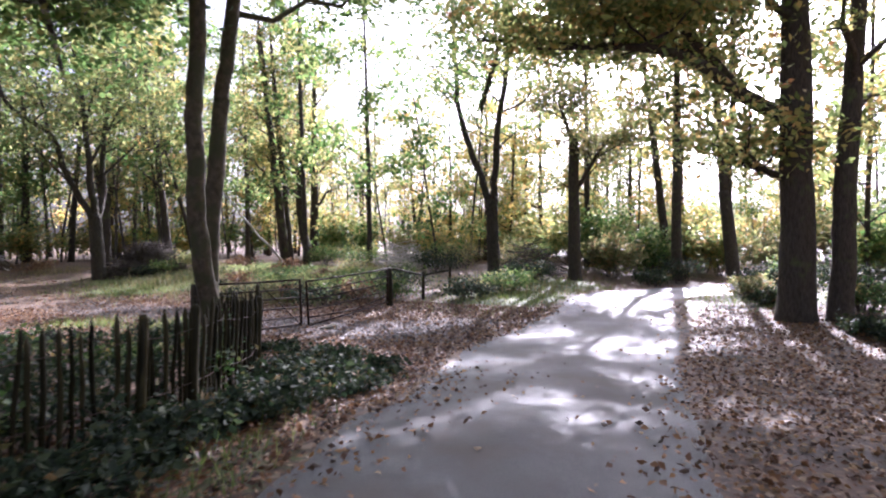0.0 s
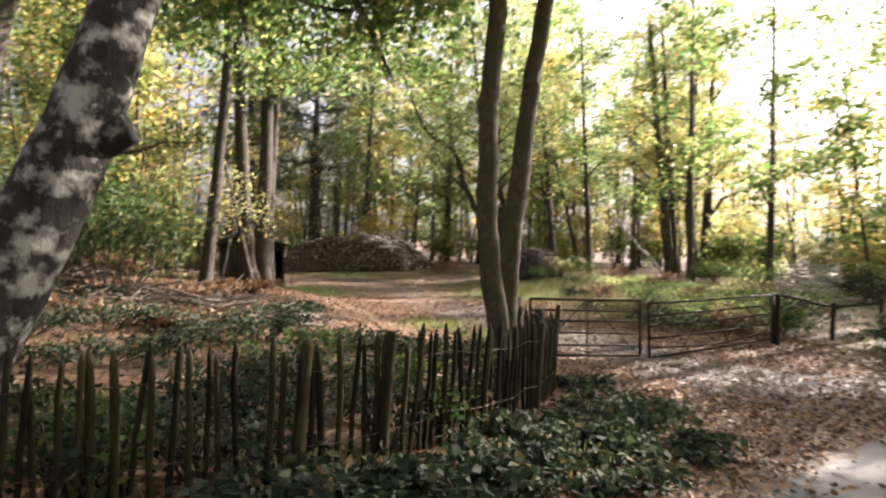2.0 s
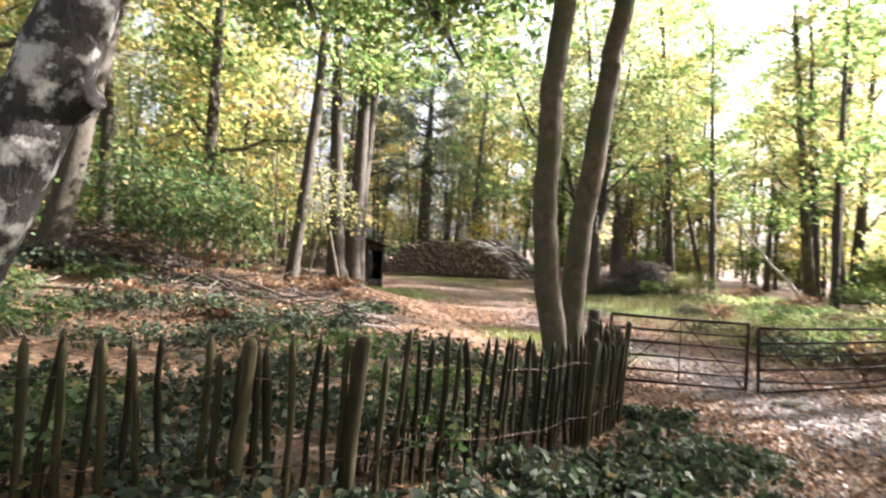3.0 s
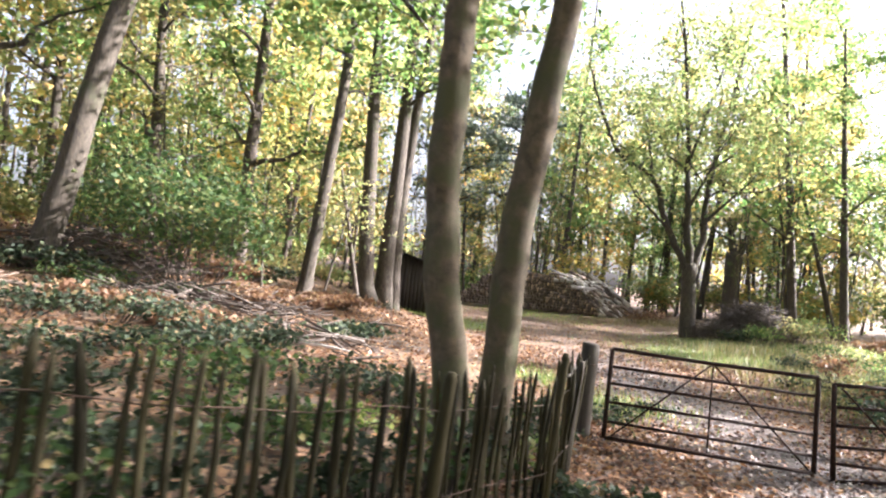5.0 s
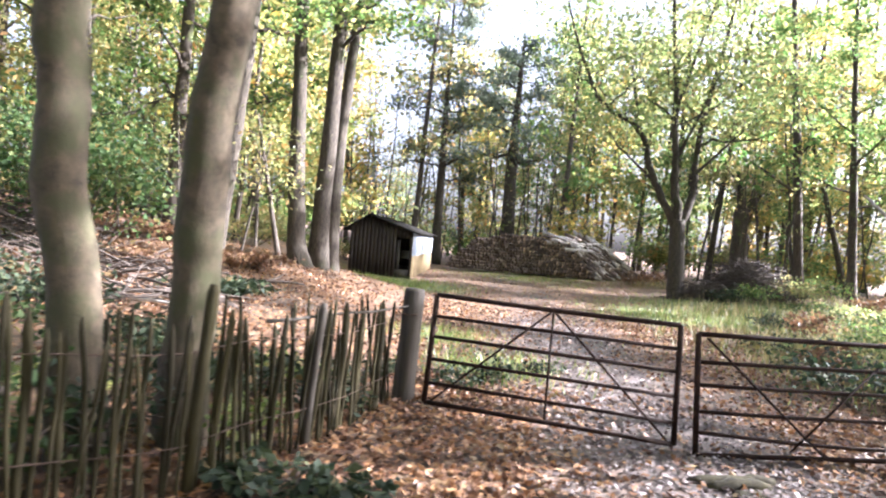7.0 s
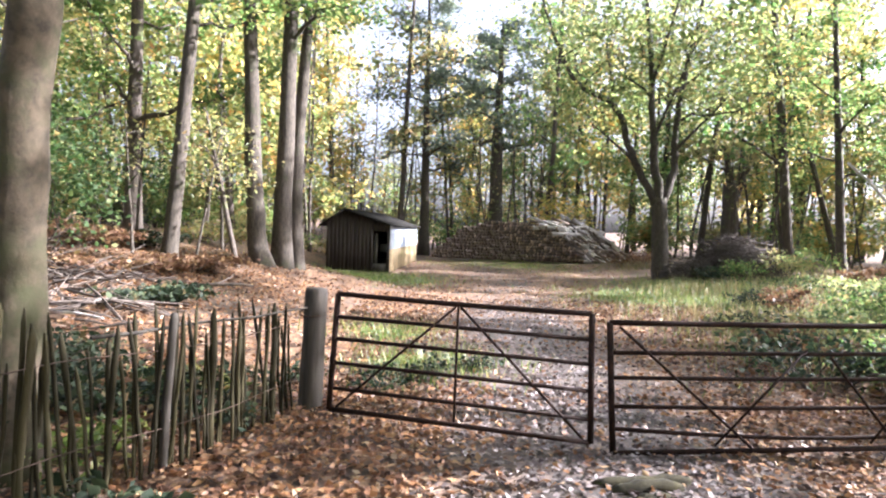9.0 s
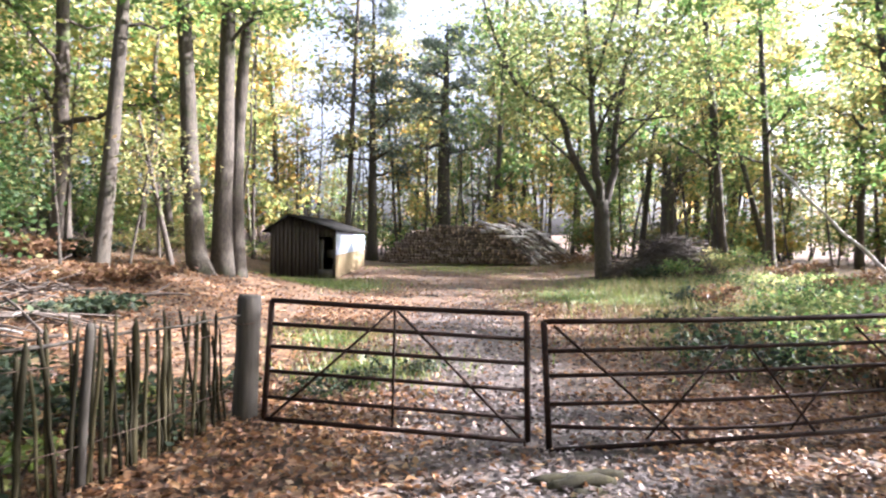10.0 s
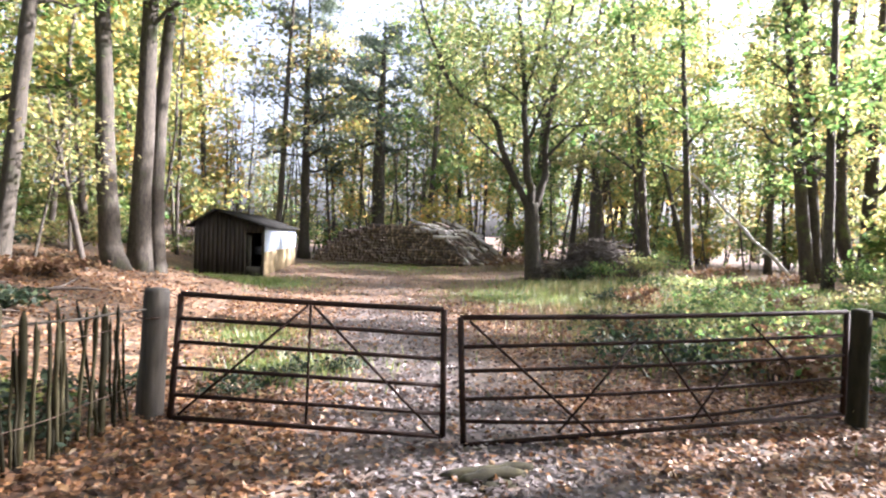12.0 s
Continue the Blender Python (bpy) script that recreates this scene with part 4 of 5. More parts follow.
# ---- log stack ----
def log_stack():
    rng = random.Random(21)
    ob = thing("log_stack", (0, 34.0, 0.2), "long stack of cut cordwood with bleached logs, coloured sun-bright, down its end", "log pile")
    along_dir = Vector((0.82, 0.57, 0.0))

    def top(x):
        pts = ((1.9, 0.3), (2.7, 1.1), (3.6, 1.7), (4.8, 2.0), (6.5, 2.1), (8.1, 2.02), (9.1, 1.1), (10.1, 0.1))
        for (a, za), (b, zb) in zip(pts, pts[1:]):
            if a <= x <= b:
                return za + (zb - za) * (x - a) / (b - a)
        return 0.0

    logs = []
    z, row = 0.09, 0
    while z < 2.3:
        x = 1.9 + (0.09 if row % 2 else 0)
        while x < 10.1:
            r = rng.uniform(0.06, 0.115)
            if z < top(x) + rng.uniform(-0.05, 0.08):
                logs.append((x + rng.uniform(-0.03, 0.03), z + rng.uniform(-0.02, 0.02), r))
            x += 2 * r * 0.98
        z += 0.155
        row += 1
    bodies = {}
    for bare in (False, True):
        for k in range(3):
            g = Geo()
            g.tube([(0, 0, 0), (0, 0, 1.2), (0, 0, 2.4), (0, 0, 3.4)], [0.09, 0.088, 0.085, 0.08], 9, True, 0.06, np.random.default_rng(k + 5))
            me = g.mesh("log", M_LOG_BARE if bare else M_LOG)
            me.materials.append(M_CUT)
            cut = np.zeros(len(me.polygons), dtype=np.int32)
            for p in me.polygons:
                if abs(p.normal.z) > 0.9:
                    cut[p.index] = 1
            me.polygons.foreach_set("material_index", cut)
            bodies[(bare, k)] = me
    q = along_dir.to_track_quat("Z", "Y")
    logs.sort(key=lambda l: -(l[0] * 0.6 + l[1]))
    rest = Geo()
    ends = Geo()
    for i, (x, z, r) in enumerate(logs):
        edge = z > top(x) - 0.3
        # bare logs: bleached wood, made paler to hold the sun's white glints
        bare = edge and x > 7.2 and rng.random() < 0.65
        yy = rng.uniform(-0.12, 0.12)
        slip = rng.uniform(-0.5, 0.7) if x > 7.0 and edge else rng.uniform(-0.06, 0.06)
        if i < 230:
            p = part("log", bodies[(bare, rng.randrange(3))], None, ob)
            p.matrix_basis = Matrix.LocRotScale(Vector((x, yy, z)) + along_dir * slip, (along_dir + Vector((rng.gauss(0, 0.07), rng.gauss(0, 0.05), rng.gauss(-0.03, 0.05)))).to_track_quat("Z", "Y"), (r / 0.09, r / 0.09, rng.uniform(0.5, 1.15)))
        else:
            a = np.array((x, yy, z))
            d = np.array(along_dir)
            rest.tube([a, a + d * 3.4], [r, r * 0.93], 8, False)
            ends.tube([a - d * 0.004, a + d * 0.01], [r, r], 8, True)
    # loose logs that have slid down the open end of the stack
    for i in range(120):
        f, back = rng.random() ** 0.8, rng.uniform(0.0, 3.2)
        at = Vector((7.9 + 2.3 * f, 0.1, 2.12 - 1.85 * f + rng.uniform(-0.1, 0.12))) + along_dir * back
        d = Vector((0.8, rng.gauss(0.0, 0.35), -0.52 + rng.gauss(0, 0.16)))
        r, n = rng.uniform(0.045, 0.1), rng.uniform(0.28, 0.6)
        p = part("log", bodies[(rng.random() < 0.45, rng.randrange(3))], None, ob)
        p.matrix_basis = Matrix.LocRotScale(at - d.normalized() * 1.7 * n, d.to_track_quat("Z", "Y"), (r / 0.09, r / 0.09, n))
    tagged(part("log_rest", rest, M_LOG, ob), kind="stuff")
    tagged(part("log_end_rest", ends, M_CUT, ob), kind="stuff")


log_stack()


# ---- brush piles, stump, fallen poles ----
def brush(name, at, w, d, h, n, label, seed, material=M_TWIG):
    rng = np.random.default_rng(seed)
    g = Geo()
    for _ in range(n):
        u, v = rng.uniform(-1, 1, 2)
        top_h = h * max(0.05, 1 - (u * u + v * v) ** 1.4)
        c = np.array([u * w / 2, v * d / 2, top_h * rng.uniform(0.1, 1.0) ** 0.6])
        a = rng.uniform(0, 6.28)
        L = rng.uniform(0.5, 2.0)
        e = np.array([math.cos(a), math.sin(a), rng.uniform(-0.35, 0.55)]) * L / 2
        g.tube(bend(c - e, c + e, 4, 0.03, rng), np.linspace(rng.uniform(0.008, 0.026), 0.005, 4), 4)
    ob = thing(name, (at[0], at[1], ground_z(*at)), label, "brush pile")
    tagged(part("dead_wood", g, material, ob), kind="stuff")
    return ob


brush("brush_pile", (13.5, 24.8), 2.8, 2.2, 1.55, 1300, "heap of dead grey branches beside the oak", 41)
brush("brush_pile", (11.5, 24.1), 1.4, 1.2, 0.8, 160, "low tangle of dead twigs against the oak", 42)
brush("brush_pile", (19.2, 13.2), 4.2, 2.0, 1.3, 260, "heap of pale dead branches among the bushes", 45, M_LOG_BARE)
brush("brush_pile", (-4.6, 11.6), 4.5, 2.4, 0.4, 150, "scatter of dead sticks on the leafy bank", 43)
brush("brush_pile", (-7.4, 13.4), 4.0, 2.2, 0.9, 300, "dark heap of dead branches on the bank", 46)
brush("brush_pile", (-2.2, 9.8), 2.4, 1.4, 0.28, 50, "thin scatter of dead sticks behind the fence", 47)
brush("brush_pile", (17.5, 6.0), 4.0, 1.8, 1.4, 220, "dark tangle of dead wood on the verge", 44)
FALLEN = 0
for (x, y, a, L, r, m, lab) in ((-5.6, 11.2, 20, 2.6, 0.07, M_LOG, "brown fallen branch lying on the leafy bank"), (-3.2, 11.4, -8, 2.0, 0.05, M_LOG, "dark fallen branch lying on the leafy bank"), (-4.3, 9.3, 35, 1.8, 0.045, M_LOG, "thin brown fallen branch among the weeds"),
                             (-1.4, 12.6, 12, 1.6, 0.05, M_LOG, "short fallen branch among fallen leaves"), (-2.0, 9.6, -20, 1.5, 0.04, M_LOG_BARE, "thin pale stick on the fallen leaves"), (-7.6, 10.2, 5, 3.0, 0.09, M_LOG, "mossy fallen limb on the bank")):
    FALLEN += 1
    g = Geo()
    rr = np.random.default_rng(900 + FALLEN)
    main = bend((-L / 2, 0, 0), (L / 2, 0, 0.05), 8, 0.03, rr)
    g.tube(main, np.linspace(r, r * 0.35, 8), 7, True, 0.08, rr)
    g.tube(bend(main[4], main[4] + np.array([0.4 * L / 2, 0.3, 0.16]), 4, 0.02, rr), np.linspace(r * 0.5, 0.008, 4), 5)
    ob = tagged(new("fallen_branch", g.mesh("fallen_branch", m)), lab, "fallen branch", "fallen branches on the bank")
    ob.matrix_basis = pose(x, y, ground_z(x, y) + r * 0.8, 0, 0, a)
# half-buried timber before the gate
g = Geo()
rr = np.random.default_rng(31)
for oy, oz, r in ((0.0, 0.0, 0.05), (0.1, 0.005, 0.055), (-0.11, -0.02, 0.045)):
    g.tube(bend((-0.27 - oy, oy, oz), (0.24 + oy, oy + 0.03, oz + 0.01), 9, 0.006, rr), r * np.array([0.5, 0.9, 1.0, 1.1, 1.0, 0.95, 1.05, 0.9, 0.5]), 9, True, 0.14, rr)
ob = tagged(new("sunken_log", g.mesh("sunken_log", M_MOSS)), "split mossy timber half sunk in leaves before the gates", "log")
ob.matrix_basis = pose(4.25, 6.3, ground_z(4.25, 6.3), 0, 0, 6)
# rail running on from the dark gate post
RAIL = thing("rail_fence", (0, 0, 0), "low dark rail fence running into the brambles", "fence")
for x, y in ((9.7, 6.95), (11.2, 6.75)):
    g = Geo()
    g.tube([(0, 0, -0.2), (0, 0, 0.4), (0.01, 0, 0.82), (0.01, 0, 0.86)], [0.05, 0.05, 0.047, 0.03], 8, True, 0.06, rr)
    part("fence_post", g, M_POST_DARK, RAIL).matrix_basis = pose(x, y, ground_z(x, y))
for a, c in (((8.05, 7.13), (9.7, 6.95)), ((9.7, 6.95), (11.2, 6.75))):
    g = Geo()
    za, zc = ground_z(*a) + (1.09 if a[0] < 9 else 0.76), ground_z(*c) + 0.76
    g.tube(bend((a[0], a[1], za), (c[0], c[1], zc), 6, 0.008, rr), [0.035] * 6, 7, True, 0.06, rr)
    part("rail", g, M_POST_DARK, RAIL)

lp = Geo()
lp.tube(bend((15.9, 22.2, 4.4), (20.4, 22.0, 0.35), 8, 0.04, np.random.default_rng(4)), np.linspace(0.04, 0.075, 8), 8)
tagged(new("fallen_pole", lp.mesh("fallen_pole", M_LOG_BARE, True)), "bleached slender pole leaning in the wood", "fallen trunk")
st = Geo()
rs = np.random.default_rng(6)
st.tube([(0, 0, -0.1), (0, 0, 0.15), (-0.12, 0, 0.4), (-0.3, 0, 0.62)], [0.2, 0.16, 0.12, 0.05], 10, True, 0.12, rs)
st.tube([(0.1, 0, 0.1), (0.35, 0, 0.15), (0.62, 0.05, 0.05)], [0.1, 0.09, 0.06], 8, True, 0.12, rs)
sto = tagged(new("tree_stump", st.mesh("tree_stump", M_POST)), "weathered grey root stump beside the shed", "stump")
sto.matrix_basis = Matrix.Translation((-2.35, 22.9, ground_z(-2.35, 22.9)))


# ---- shrubs and brambles ----
def shrub(name, at, w, d, h, leaf_n, leaf_size, material, label, seed, stems=14, hollow=0.5, category="shrub"):
    rng = np.random.default_rng(seed)
    x, y = at
    ob = thing(name, (x, y, ground_z(x, y)), label, category)
    wood, leaf, tips = Geo(), Geo(), []
    for _ in range(stems):
        a, f = rng.uniform(0, 6.28), rng.uniform(0.2, 1) ** 0.6
        e = np.array([math.cos(a) * w / 2 * f, math.sin(a) * d / 2 * f, h * rng.uniform(0.45, 1.0) * (1.1 - 0.5 * f)])
        s = bend((e[0] * 0.25, e[1] * 0.25, -0.05), e, 6, 0.05 * h, rng, 0.18 * h)
        wood.tube(s, np.linspace(0.014, 0.004, 6), 4, False)
        tips += list(s[2:])
    tips = np.array(tips)
    c = tips[rng.integers(0, len(tips), leaf_n)] + rng.normal(size=(leaf_n, 3)) * np.array([w, d, h]) * 0.09
    c[:, 2] = np.maximum(c[:, 2], 0.03)
    leaf.leaves(c, leaf_size, rng, 0.4, 0.65)
    tagged(part("stem_tangle", wood, M_TWIG, ob), kind="stuff")
    part("foliage", leaf, material, ob)
    return ob


rb = random.Random(77)
# brambles and nettles at the foot of the fence
for i, (x, y, _) in enumerate(along([(-9.0, 1.7), (-5.0, 2.05), (-3.2, 2.1), (-2.4, 2.3), (-1.2, 2.9), (-0.1, 3.6), (0.8, 4.4)], 0.62)):
    shrub("bramble", (x + rb.uniform(-0.15, 0.15), y + rb.uniform(-0.3, 0.1)), rb.uniform(0.8, 1.2), rb.uniform(0.7, 1.0), rb.uniform(0.2, 0.42), 400, 0.075, M_LEAF_DARK, "low dark-green bramble at the foot of the paling fence", 200 + i, 10)
for i, (x, y, _) in enumerate(along([(-8.6, 2.7), (-5.2, 2.9), (-3.2, 2.9), (-2.4, 3.1), (-1.2, 3.8), (-0.2, 4.6), (0.45, 5.3)], 0.55)):
    shrub("nettle_clump", (x + rb.uniform(-0.2, 0.2), y + rb.uniform(-0.1, 0.35)), 0.8, 0.7, rb.uniform(0.5, 0.9), 260, 0.07, M_LEAF_DARK if i % 4 else M_LEAF_HOLLY, "rank green weeds growing through the paling fence", 500 + i, 12, category="weeds")
# the last eight thicken the dark cover to stand in for deep shade here
for i, (x, y, h) in enumerate(((0.1, 3.3, 0.32), (0.6, 4.0, 0.32), (-0.6, 2.7, 0.3), (1.1, 5.2, 0.22), (-1.6, 2.2, 0.26), (1.0, 3.8, 0.18), (0.3, 2.7, 0.2), (-0.9, 2.1, 0.2), (-4.4, 1.75, 0.4), (-3.6, 2.0, 0.42), (-2.9, 2.2, 0.42), (-2.2, 2.1, 0.36), (-5.6, 1.7, 0.42), (-6.6, 1.9, 0.45), (-1.5, 2.7, 0.36), (-0.5, 3.3, 0.32))):
    shrub("bramble", (x, y), 1.1, 0.9, h, 520, 0.085, M_LEAF_DARK, "dark-green bramble spilling from the fence onto the verge", 540 + i, 12)
for i, (x, y) in enumerate(((0.6, 6.0), (0.2, 6.8), (0.9, 7.0), (0.5, 7.8), (-0.4, 7.4), (1.2, 8.2), (-0.9, 6.2), (2.2, 8.6), (2.9, 9.4))):
    shrub("ground_cover", (x, y), 1.0, 0.9, rb.uniform(0.15, 0.32), 300, 0.06, M_GRASS if i % 3 == 0 else M_LEAF_DARK, "low green ground cover behind the stakes", 590 + i, 8, category="weeds")
# the last eight dark clumps are added on the bank in place of its shade
for i, (x, y) in enumerate(((-6.3, 2.6), (-4.0, 3.6), (-2.6, 4.2), (-1.6, 5.4), (-3.6, 5.4), (-5.6, 5.2), (-2.4, 7.0), (-4.8, 7.6), (0.2, 7.0), (-4.9, 4.3), (-3.3, 4.4), (-6.8, 4.2), (-7.6, 6.0), (-1.0, 7.6), (-2.6, 8.6), (-6.2, 7.8), (-6.0, 9.3), (-4.9, 9.8), (-7.4, 9.4), (-4.0, 8.6), (-3.2, 9.4), (-6.4, 11.9), (-8.0, 11.6), (-4.8, 12.4))):
    shrub("undergrowth", (x, y), rb.uniform(1.4, 2.2), rb.uniform(1.2, 1.8), rb.uniform(0.35, 0.7), 600, 0.085, M_LEAF_DARK if i % 3 else M_LEAF_HOLLY, "green undergrowth behind the paling fence, some of it standing in for shade", 230 + i, 12)
for i, (x, y) in enumerate(((-4.6, 21.0), (-6.6, 23.0), (-8.6, 21.5), (-5.6, 26.0), (-3.9, 27.0), (-9.2, 26.5), (-3.0, 30.0), (-6.5, 30.5))):
    shrub("undergrowth", (x, y), rb.uniform(2.4, 3.4), 2.0, rb.uniform(0.8, 1.7), 900, 0.13, (M_LEAF_OLIVE, M_LEAF_GREEN, M_LEAF_DARK)[i % 3], "dull green undergrowth at the wood's edge", 560 + i, 14)
for i, (x, y, w, h) in enumerate(((-6.6, 15.5, 3.0, 0.7), (-9.5, 15.0, 3.5, 0.9), (-4.6, 17.0, 2.2, 0.5), (-5.2, 15.6, 2.0, 0.6), (-3.4, 12.9, 2.4, 0.45), (-7.4, 12.2, 2.8, 0.6), (-2.3, 14.0, 1.8, 0.4), (-5.6, 10.6, 2.2, 0.4), (-1.6, 11.2, 1.5, 0.3), (-8.6, 10.8, 2.4, 0.5), (-3.6, 10.2, 1.6, 0.35))):
    shrub("bracken", (x, y), w, 1.8, h, 900, 0.11, M_FERN if i % 3 != 2 else M_LEAF_DARK, "dying bracken and weeds on the leafy bank", 250 + i, 14, category="bracken")
# holly-like boughs over the bank
for i, (x, y, w, h) in enumerate(((-4.9, 12.8, 3.6, 3.2), (-6.2, 14.4, 4.0, 3.8), (-9.5, 9.5, 4.5, 3.6), (-7.3, 20.5, 4.5, 3.8), (-11.0, 19.5, 5.0, 4.5))):
    shrub("understorey_bush", (x, y), w, 2.6, h, 2600, 0.12, M_LEAF_HOLLY, "broad green understorey bush on the bank", 260 + i, 22)
# brambles behind the second gate
for i, (x, y, w, d, h) in enumerate(((7.2, 9.3, 2.4, 1.8, 0.9), (9.0, 9.6, 2.6, 2.2, 1.15), (9.4, 8.0, 1.8, 1.6, 0.9), (8.2, 11.2, 3.0, 2.0, 0.9), (10.8, 12.0, 3.0, 2.4, 0.9), (11.0, 8.6, 2.4, 2.2, 1.1), (13.2, 10.4, 3.0, 2.6, 1.0), (12.4, 15.5, 3.2, 2.4, 0.8), (15.5, 13.5, 3.4, 2.6, 0.9), (14.5, 19.0, 3.4, 2.2, 0.7))):
    shrub("bramble", (x, y), w, d, h * 0.85, 1000, 0.085, (M_LEAF_DARK, M_LEAF_GREEN, M_LEAF_HOLLY, M_LEAF_OLIVE, M_LEAF_PALE)[i % 5], "sprawling bramble thicket behind the long gate", 280 + i, 18)
for i, (x, y, w, h, m) in enumerate(((13.2, 23.2, 1.8, 0.9, M_LEAF_GREEN), (14.8, 23.8, 2.0, 1.2, M_LEAF_OLIVE), (12.0, 23.3, 1.3, 0.6, M_LEAF_DARK), (16.4, 24.6, 2.4, 1.3, M_LEAF_GREEN))):
    shrub("understorey_bush", (x, y), w, 1.4, h, 800, 0.09, m, "young green growth around the brush heap", 610 + i, 14)
for i, (x, y) in enumerate(((8.4, 8.6), (8.9, 8.9), (10.0, 9.8), (7.6, 10.2), (12.2, 13.0), (10.2, 15.2), (14.4, 17.0), (16.5, 18.0), (11.9, 31.6), (11.0, 31.0), (12.8, 32.2), (19.0, 24.0), (17.2, 22.0), (15.6, 21.0))):
    shrub("bracken", (x, y), 1.3, 1.1, 0.75, 420, 0.1, M_FERN, "orange-brown bracken clump among the brambles", 300 + i, 10, category="bracken")
for i, (x, y, w, h) in enumerate(((9.8, 12.6, 2.0, 0.5), (11.8, 14.4, 2.2, 0.55), (10.4, 17.0, 1.8, 0.4), (12.8, 19.6, 2.2, 0.5), (14.6, 16.0, 2.4, 0.6), (8.4, 13.6, 1.4, 0.35), (15.8, 19.2, 2.2, 0.6), (13.6, 12.6, 2.0, 0.6))):
    shrub("undergrowth", (x, y), w, w * 0.7, h, 520, 0.085, (M_LEAF_HOLLY, M_LEAF_GREEN, M_LEAF_DARK)[i % 3], "green weeds and young brambles in the dry grass", 640 + i, 12)
# verge shrubs along the lane
for i, (x, y, w, h, m) in enumerate(((10.2, 5.6, 2.4, 0.8, M_LEAF_DARK), (12.6, 5.2, 2.4, 0.9, M_LEAF_GREEN), (15.0, 5.4, 2.8, 1.0, M_LEAF_DARK), (18.6, 7.0, 3.0, 1.8, M_LEAF_OLIVE), (20.5, 3.2, 3.2, 2.4, M_LEAF_OLIVE), (25.0, 4.4, 4.5, 4.2, M_LEAF_GREEN), (30.5, 0.8, 5.5, 4.6, M_LEAF_MIXED), (35.0, -3.6, 7.0, 6.0, M_LEAF_YELLOW), (38.5, -7.0, 7.0, 5.0, M_LEAF_OLIVE), (27.0, -3.5, 4.0, 2.2, M_LEAF_OLIVE), (21.5, 0.4, 3.0, 1.5, M_LEAF_DARK), (24.2, 2.0, 3.4, 2.6, M_LEAF_GREEN), (27.5, 1.6, 4.0, 3.6, M_LEAF_PALE), (19.0, 1.3, 2.0, 0.8, M_LEAF_DARK), (13.0, -4.6, 3.4, 1.3, M_LEAF_DARK), (18.5, -6.5, 4.0, 2.8, M_LEAF_GREEN), (26.0, -1.2, 4.0, 3.2, M_LEAF_MIXED), (30.0, -8.0, 5.0, 4.4, M_LEAF_GREEN), (15.0, -8.0, 3.6, 2.6, M_LEAF_OLIVE), (21.0, -10.5, 4.5, 4.0, M_LEAF_YELLOW), (16.6, -4.0, 3.4, 1.2, M_LEAF_DARK), (12.0, -2.6, 1.6, 0.5, M_LEAF_DARK), (14.2, -2.2, 2.0, 0.8, M_LEAF_OLIVE), (16.4, -2.5, 2.2, 1.0, M_LEAF_DARK), (10.9, -4.6, 2.0, 0.9, M_LEAF_HOLLY), (18.6, -3.6, 2.4, 1.2, M_LEAF_GREEN), (7.6, -4.4, 1.8, 0.5, M_LEAF_DARK), (36.5, 2.0, 6.0, 4.5, M_LEAF_MIXED), (20.5, 10.6, 3.4, 1.8, M_LEAF_OLIVE), (23.5, 13.0, 4.0, 2.4, M_LEAF_YELLOW), (27.5, 9.5, 4.5, 2.8, M_LEAF_MIXED), (18.6, 15.4, 3.4, 1.5, M_LEAF_GREEN), (31.5, 13.5, 5.0, 3.2, M_LEAF_YELLOW), (26.5, 17.0, 4.5, 2.6, M_LEAF_OLIVE), (17.0, 10.2, 3.0, 1.2, M_LEAF_DARK), (22.0, 7.6, 3.4, 1.9, M_LEAF_GREEN), (20.0, 18.5, 3.4, 1.4, M_LEAF_GREEN), (25.5, 20.5, 3.4, 1.8, M_LEAF_YELLOW), (28.5, 25.0, 4.5, 2.6, M_LEAF_MIXED))):
    shrub("verge_bush", (x, y), w, w * 0.75, h, 1500 if h < 2 else 3200, 0.1 if h < 2 else 0.18, m, "tangled bush on the verge of the lane", 320 + i, 20)
# pale leafy growth low down towards the sun
for i in range(26):
    while True:
        x, y = rb.uniform(27, 48), rb.uniform(-14, 24)
        if not open_ground(x, y):
            break
    shrub("thicket", (x, y), rb.uniform(4, 6), rb.uniform(3.5, 5), rb.uniform(2.6, 5.2), 1300, 0.26, rb.choice((M_LEAF_PALE, M_LEAF_YELLOW, M_LEAF_YELLOW, M_LEAF_MIXED)), "sunlit thicket of yellowing leaves", 700 + i, 14)
# far thicket that fills the wood's lower storey
for i in range(80):
    while True:
        a, r = rb.uniform(-0.45, 2.8), rb.uniform(22, 50)
        x, y = 2 + r * math.cos(a), 6 + r * math.sin(a)
        if not open_ground(x, y):
            break
    shrub("thicket", (x, y), rb.uniform(4, 6), rb.uniform(3, 4), rb.uniform(2.0, 4.5), 1000, 0.26, rb.choice((M_LEAF_MIXED, M_LEAF_OLIVE, M_LEAF_YELLOW, M_LEAF_GREEN)), "woodland thicket of turning leaves", 400 + i, 12)


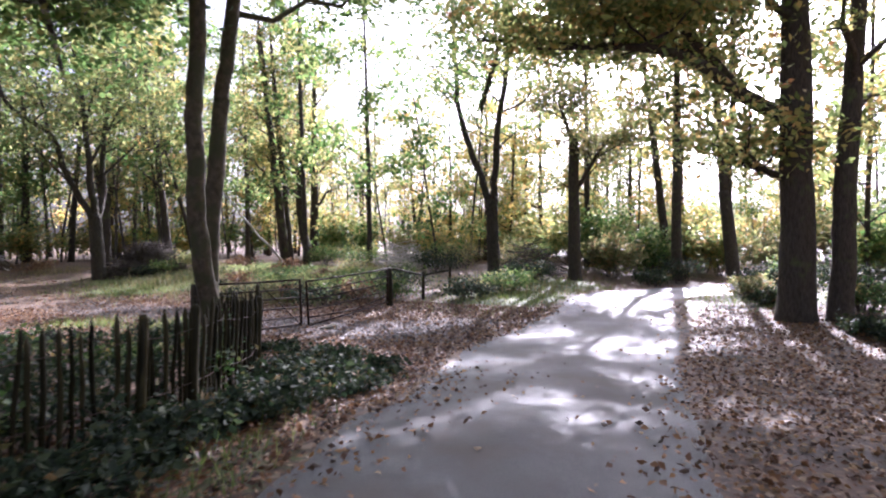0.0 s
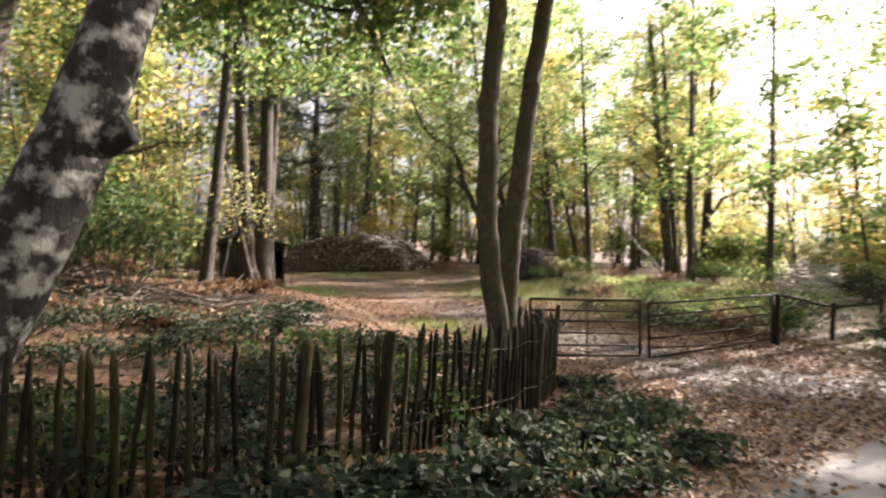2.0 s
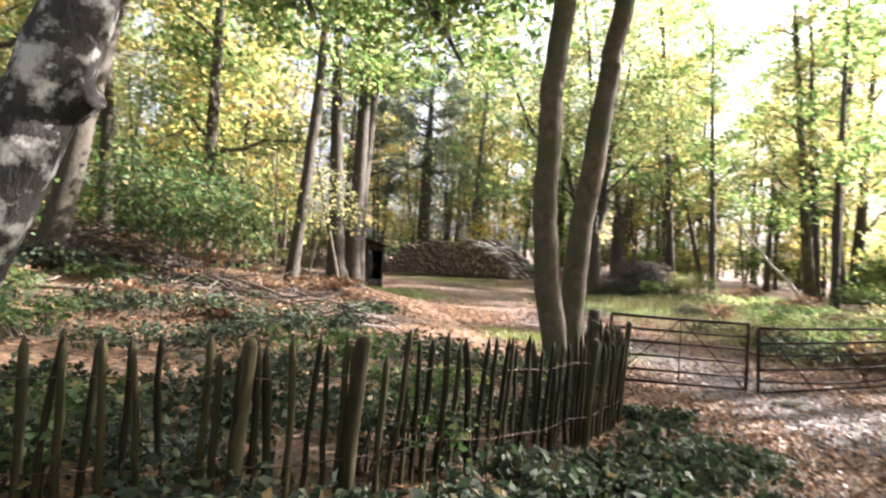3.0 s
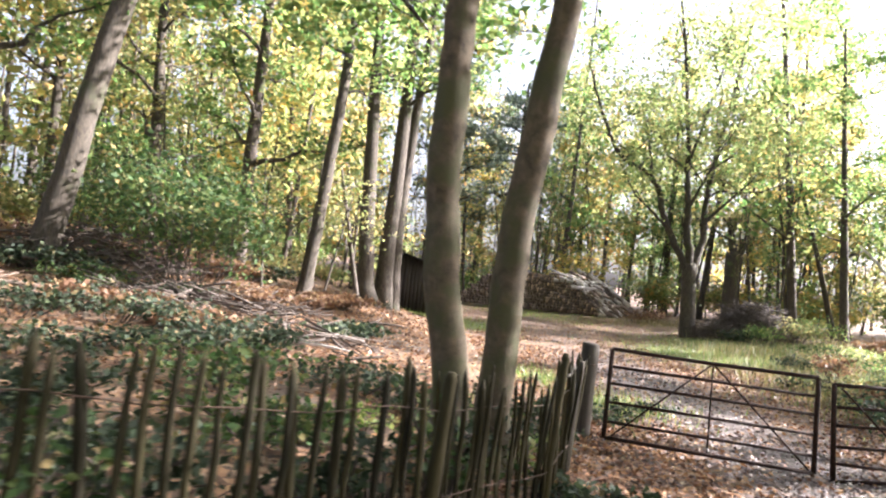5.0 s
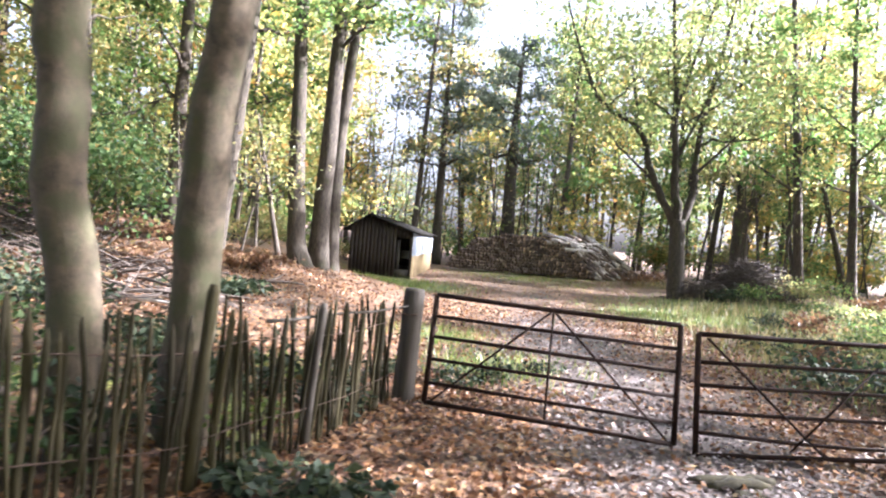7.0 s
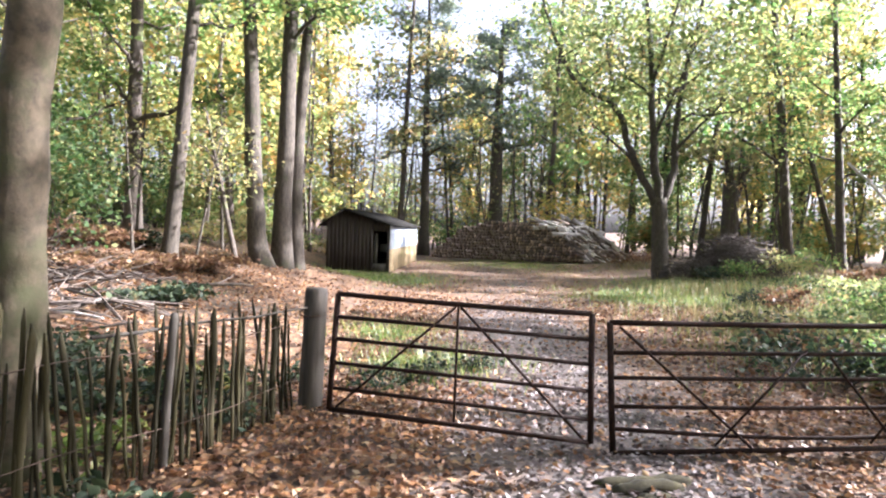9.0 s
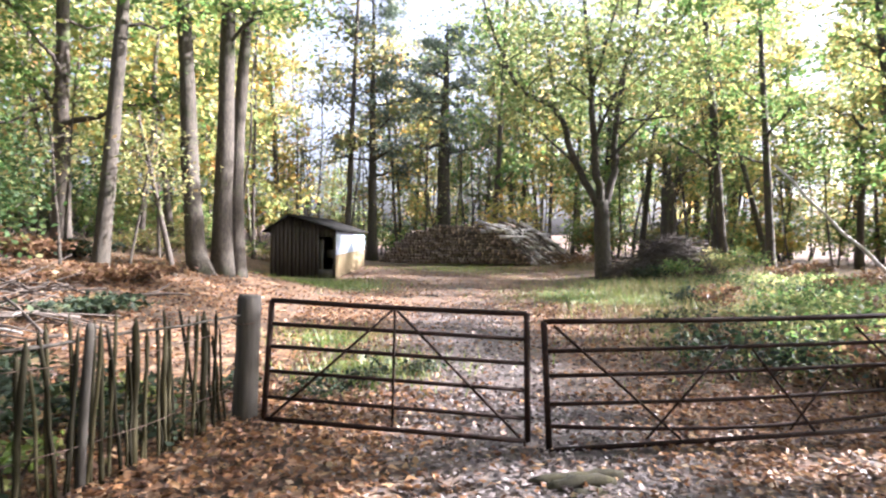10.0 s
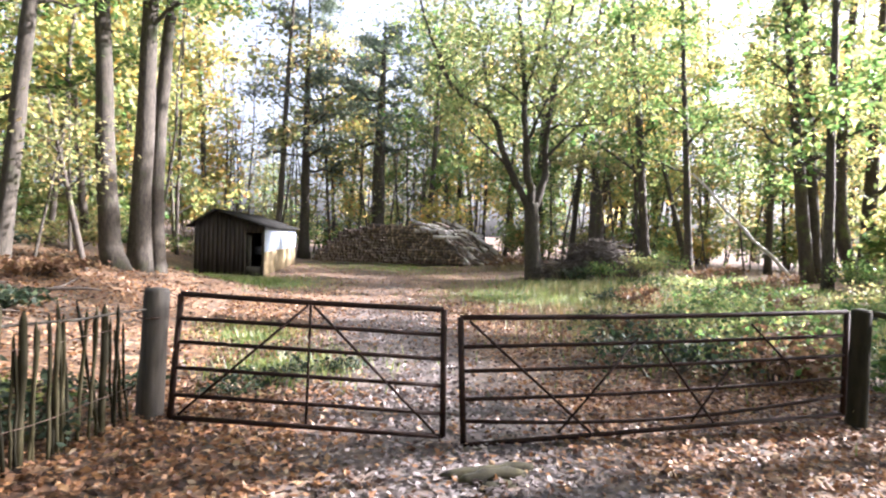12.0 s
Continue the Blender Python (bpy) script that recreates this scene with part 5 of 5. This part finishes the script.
# ---- grass and fallen leaves ----
def grass():
    rng = np.random.default_rng(9)
    g = Geo()
    pts = []
    for a, b, r, k in GRASS_SPOTS:
        n = int(900 * k * r ** 1.2)
        for px, py in rng.normal(size=(n, 2)) * r * 0.6 + (a, b):
            if not on_road(px, py):
                pts.append((px, py, ground_z(px, py)))
    p = np.array(pts)
    n = len(p)
    h = rng.uniform(0.06, 0.2, n)[:, None]
    az = rng.uniform(0, 6.28, n)
    d = np.stack([np.cos(az), np.sin(az), 0 * az], 1)
    tip = p + d * h * 0.5 + np.array([0, 0, 1]) * h
    side = np.stack([-np.sin(az), np.cos(az), 0 * az], 1) * 0.008
    v = np.stack([p - side, p + side, tip], 1).reshape(-1, 3)
    g.add(v, None, np.arange(n)[:, None] * 3 + np.array([0, 1, 2]))
    dry = Geo()
    spots_ = [(9.0, 14.0, 2.2), (12.0, 18.0, 2.6), (14.0, 21.5, 2.4), (10.0, 20.0, 1.4), (15.5, 14.5, 2.6), (17.5, 24.0, 2.4), (8.3, 11.6, 1.2), (11.5, 11.0, 2.0), (12.0, 30.5, 1.6), (13.0, 5.4, 2.0)]
    q = np.concatenate([rng.normal(size=(int(330 * r), 2)) * r * 0.6 + (a, b) for a, b, r in spots_])
    root = np.array([(a, b, ground_z(a, b)) for a, b in q])
    h = rng.uniform(0.15, 0.5, len(q))[:, None]
    az = rng.uniform(0, 6.28, len(q))
    out = np.stack([np.cos(az), np.sin(az), 0 * az], 1)
    side = np.stack([-np.sin(az), np.cos(az), 0 * az], 1) * 0.007
    knee = root + out * h * 0.2 + np.array([0, 0, 0.7]) * h
    tip = root + out * h * 0.75 + np.array([0, 0, 0.85]) * h
    v = np.stack([root - side, root + side, knee + side * 0.7, knee - side * 0.7, tip], 1).reshape(-1, 3)
    b0 = np.arange(len(q))[:, None] * 5
    dry.add(v, b0 + np.array([0, 1, 2, 3]), b0 + np.array([3, 2, 4]))
    tagged(new("grass", dry.mesh("grass", M_STRAW)), "tall dry ochre grass between the brambles", "grass", kind="stuff")
    tagged(new("grass", g.mesh("grass", M_GRASS)), "short green grass tufts on the clearing floor", "grass", kind="stuff")


def litter():
    rng = np.random.default_rng(10)
    g = Geo()
    pts, grey = [], []
    zones = ((-0.5, 9, 2.3, 8.6, 36000), (-6, 1.5, 0.2, 3.2, 10000), (1, 9.5, 8.0, 17, 20000), (-6.5, 0.5, 9, 16.5, 6500), (-7, 10, -5, -1.0, 17000), (-9, 11, -5, 9, 18000), (-4, 9, 7, 20, 12000), (1, 10, 18, 33, 6000), (-10, 0, 8, 18, 6000), (9, 20, -6, 8, 5000))
    for x0, x1, y0, y1, n in zones:
        xs, ys = rng.uniform(x0, x1, n), rng.uniform(y0, y1, n)
        for x, y in zip(xs, ys):
            a, b = road_edges(float(x))
            if a < y < b:
                edge = min(y - a, b - y)
                if rng.random() > 0.02 + 0.75 * math.exp(-edge * 3.2):
                    continue
            elif x < -1.2 and 2.0 < y < 6.5 and rng.random() < 0.55:
                continue
            elif grass_at(x, y) > 0.5 and rng.random() < 0.6:
                continue
            elif y > b + 0.3 and rng.random() < 0.85 * track_at(x, y):
                grey.append((x, y, ground_z(x, y) + 0.01 + rng.uniform(0, 0.015)))
                continue
            pts.append((x, y, ground_z(x, y) + (0.045 if a < y < b else 0.012) + rng.uniform(0, 0.025)))
    g.leaves(pts, 0.06, rng, 0.72, 0.62, 0.5)
    sheen_litter = Geo()
    sheen_litter.leaves(grey, 0.052, rng, 0.8, 0.62, 0.5)
    tagged(new("leaf_litter", sheen_litter.mesh("leaf_litter", M_LITTER_GREY)), "trodden leaves coloured with pale grey sky sheen on the cart track", "fallen leaves", kind="stuff")
    tagged(new("leaf_litter", g.mesh("leaf_litter", M_LITTER)), "brown and orange fallen leaves covering the ground", "fallen leaves", kind="stuff")


grass()
litter()
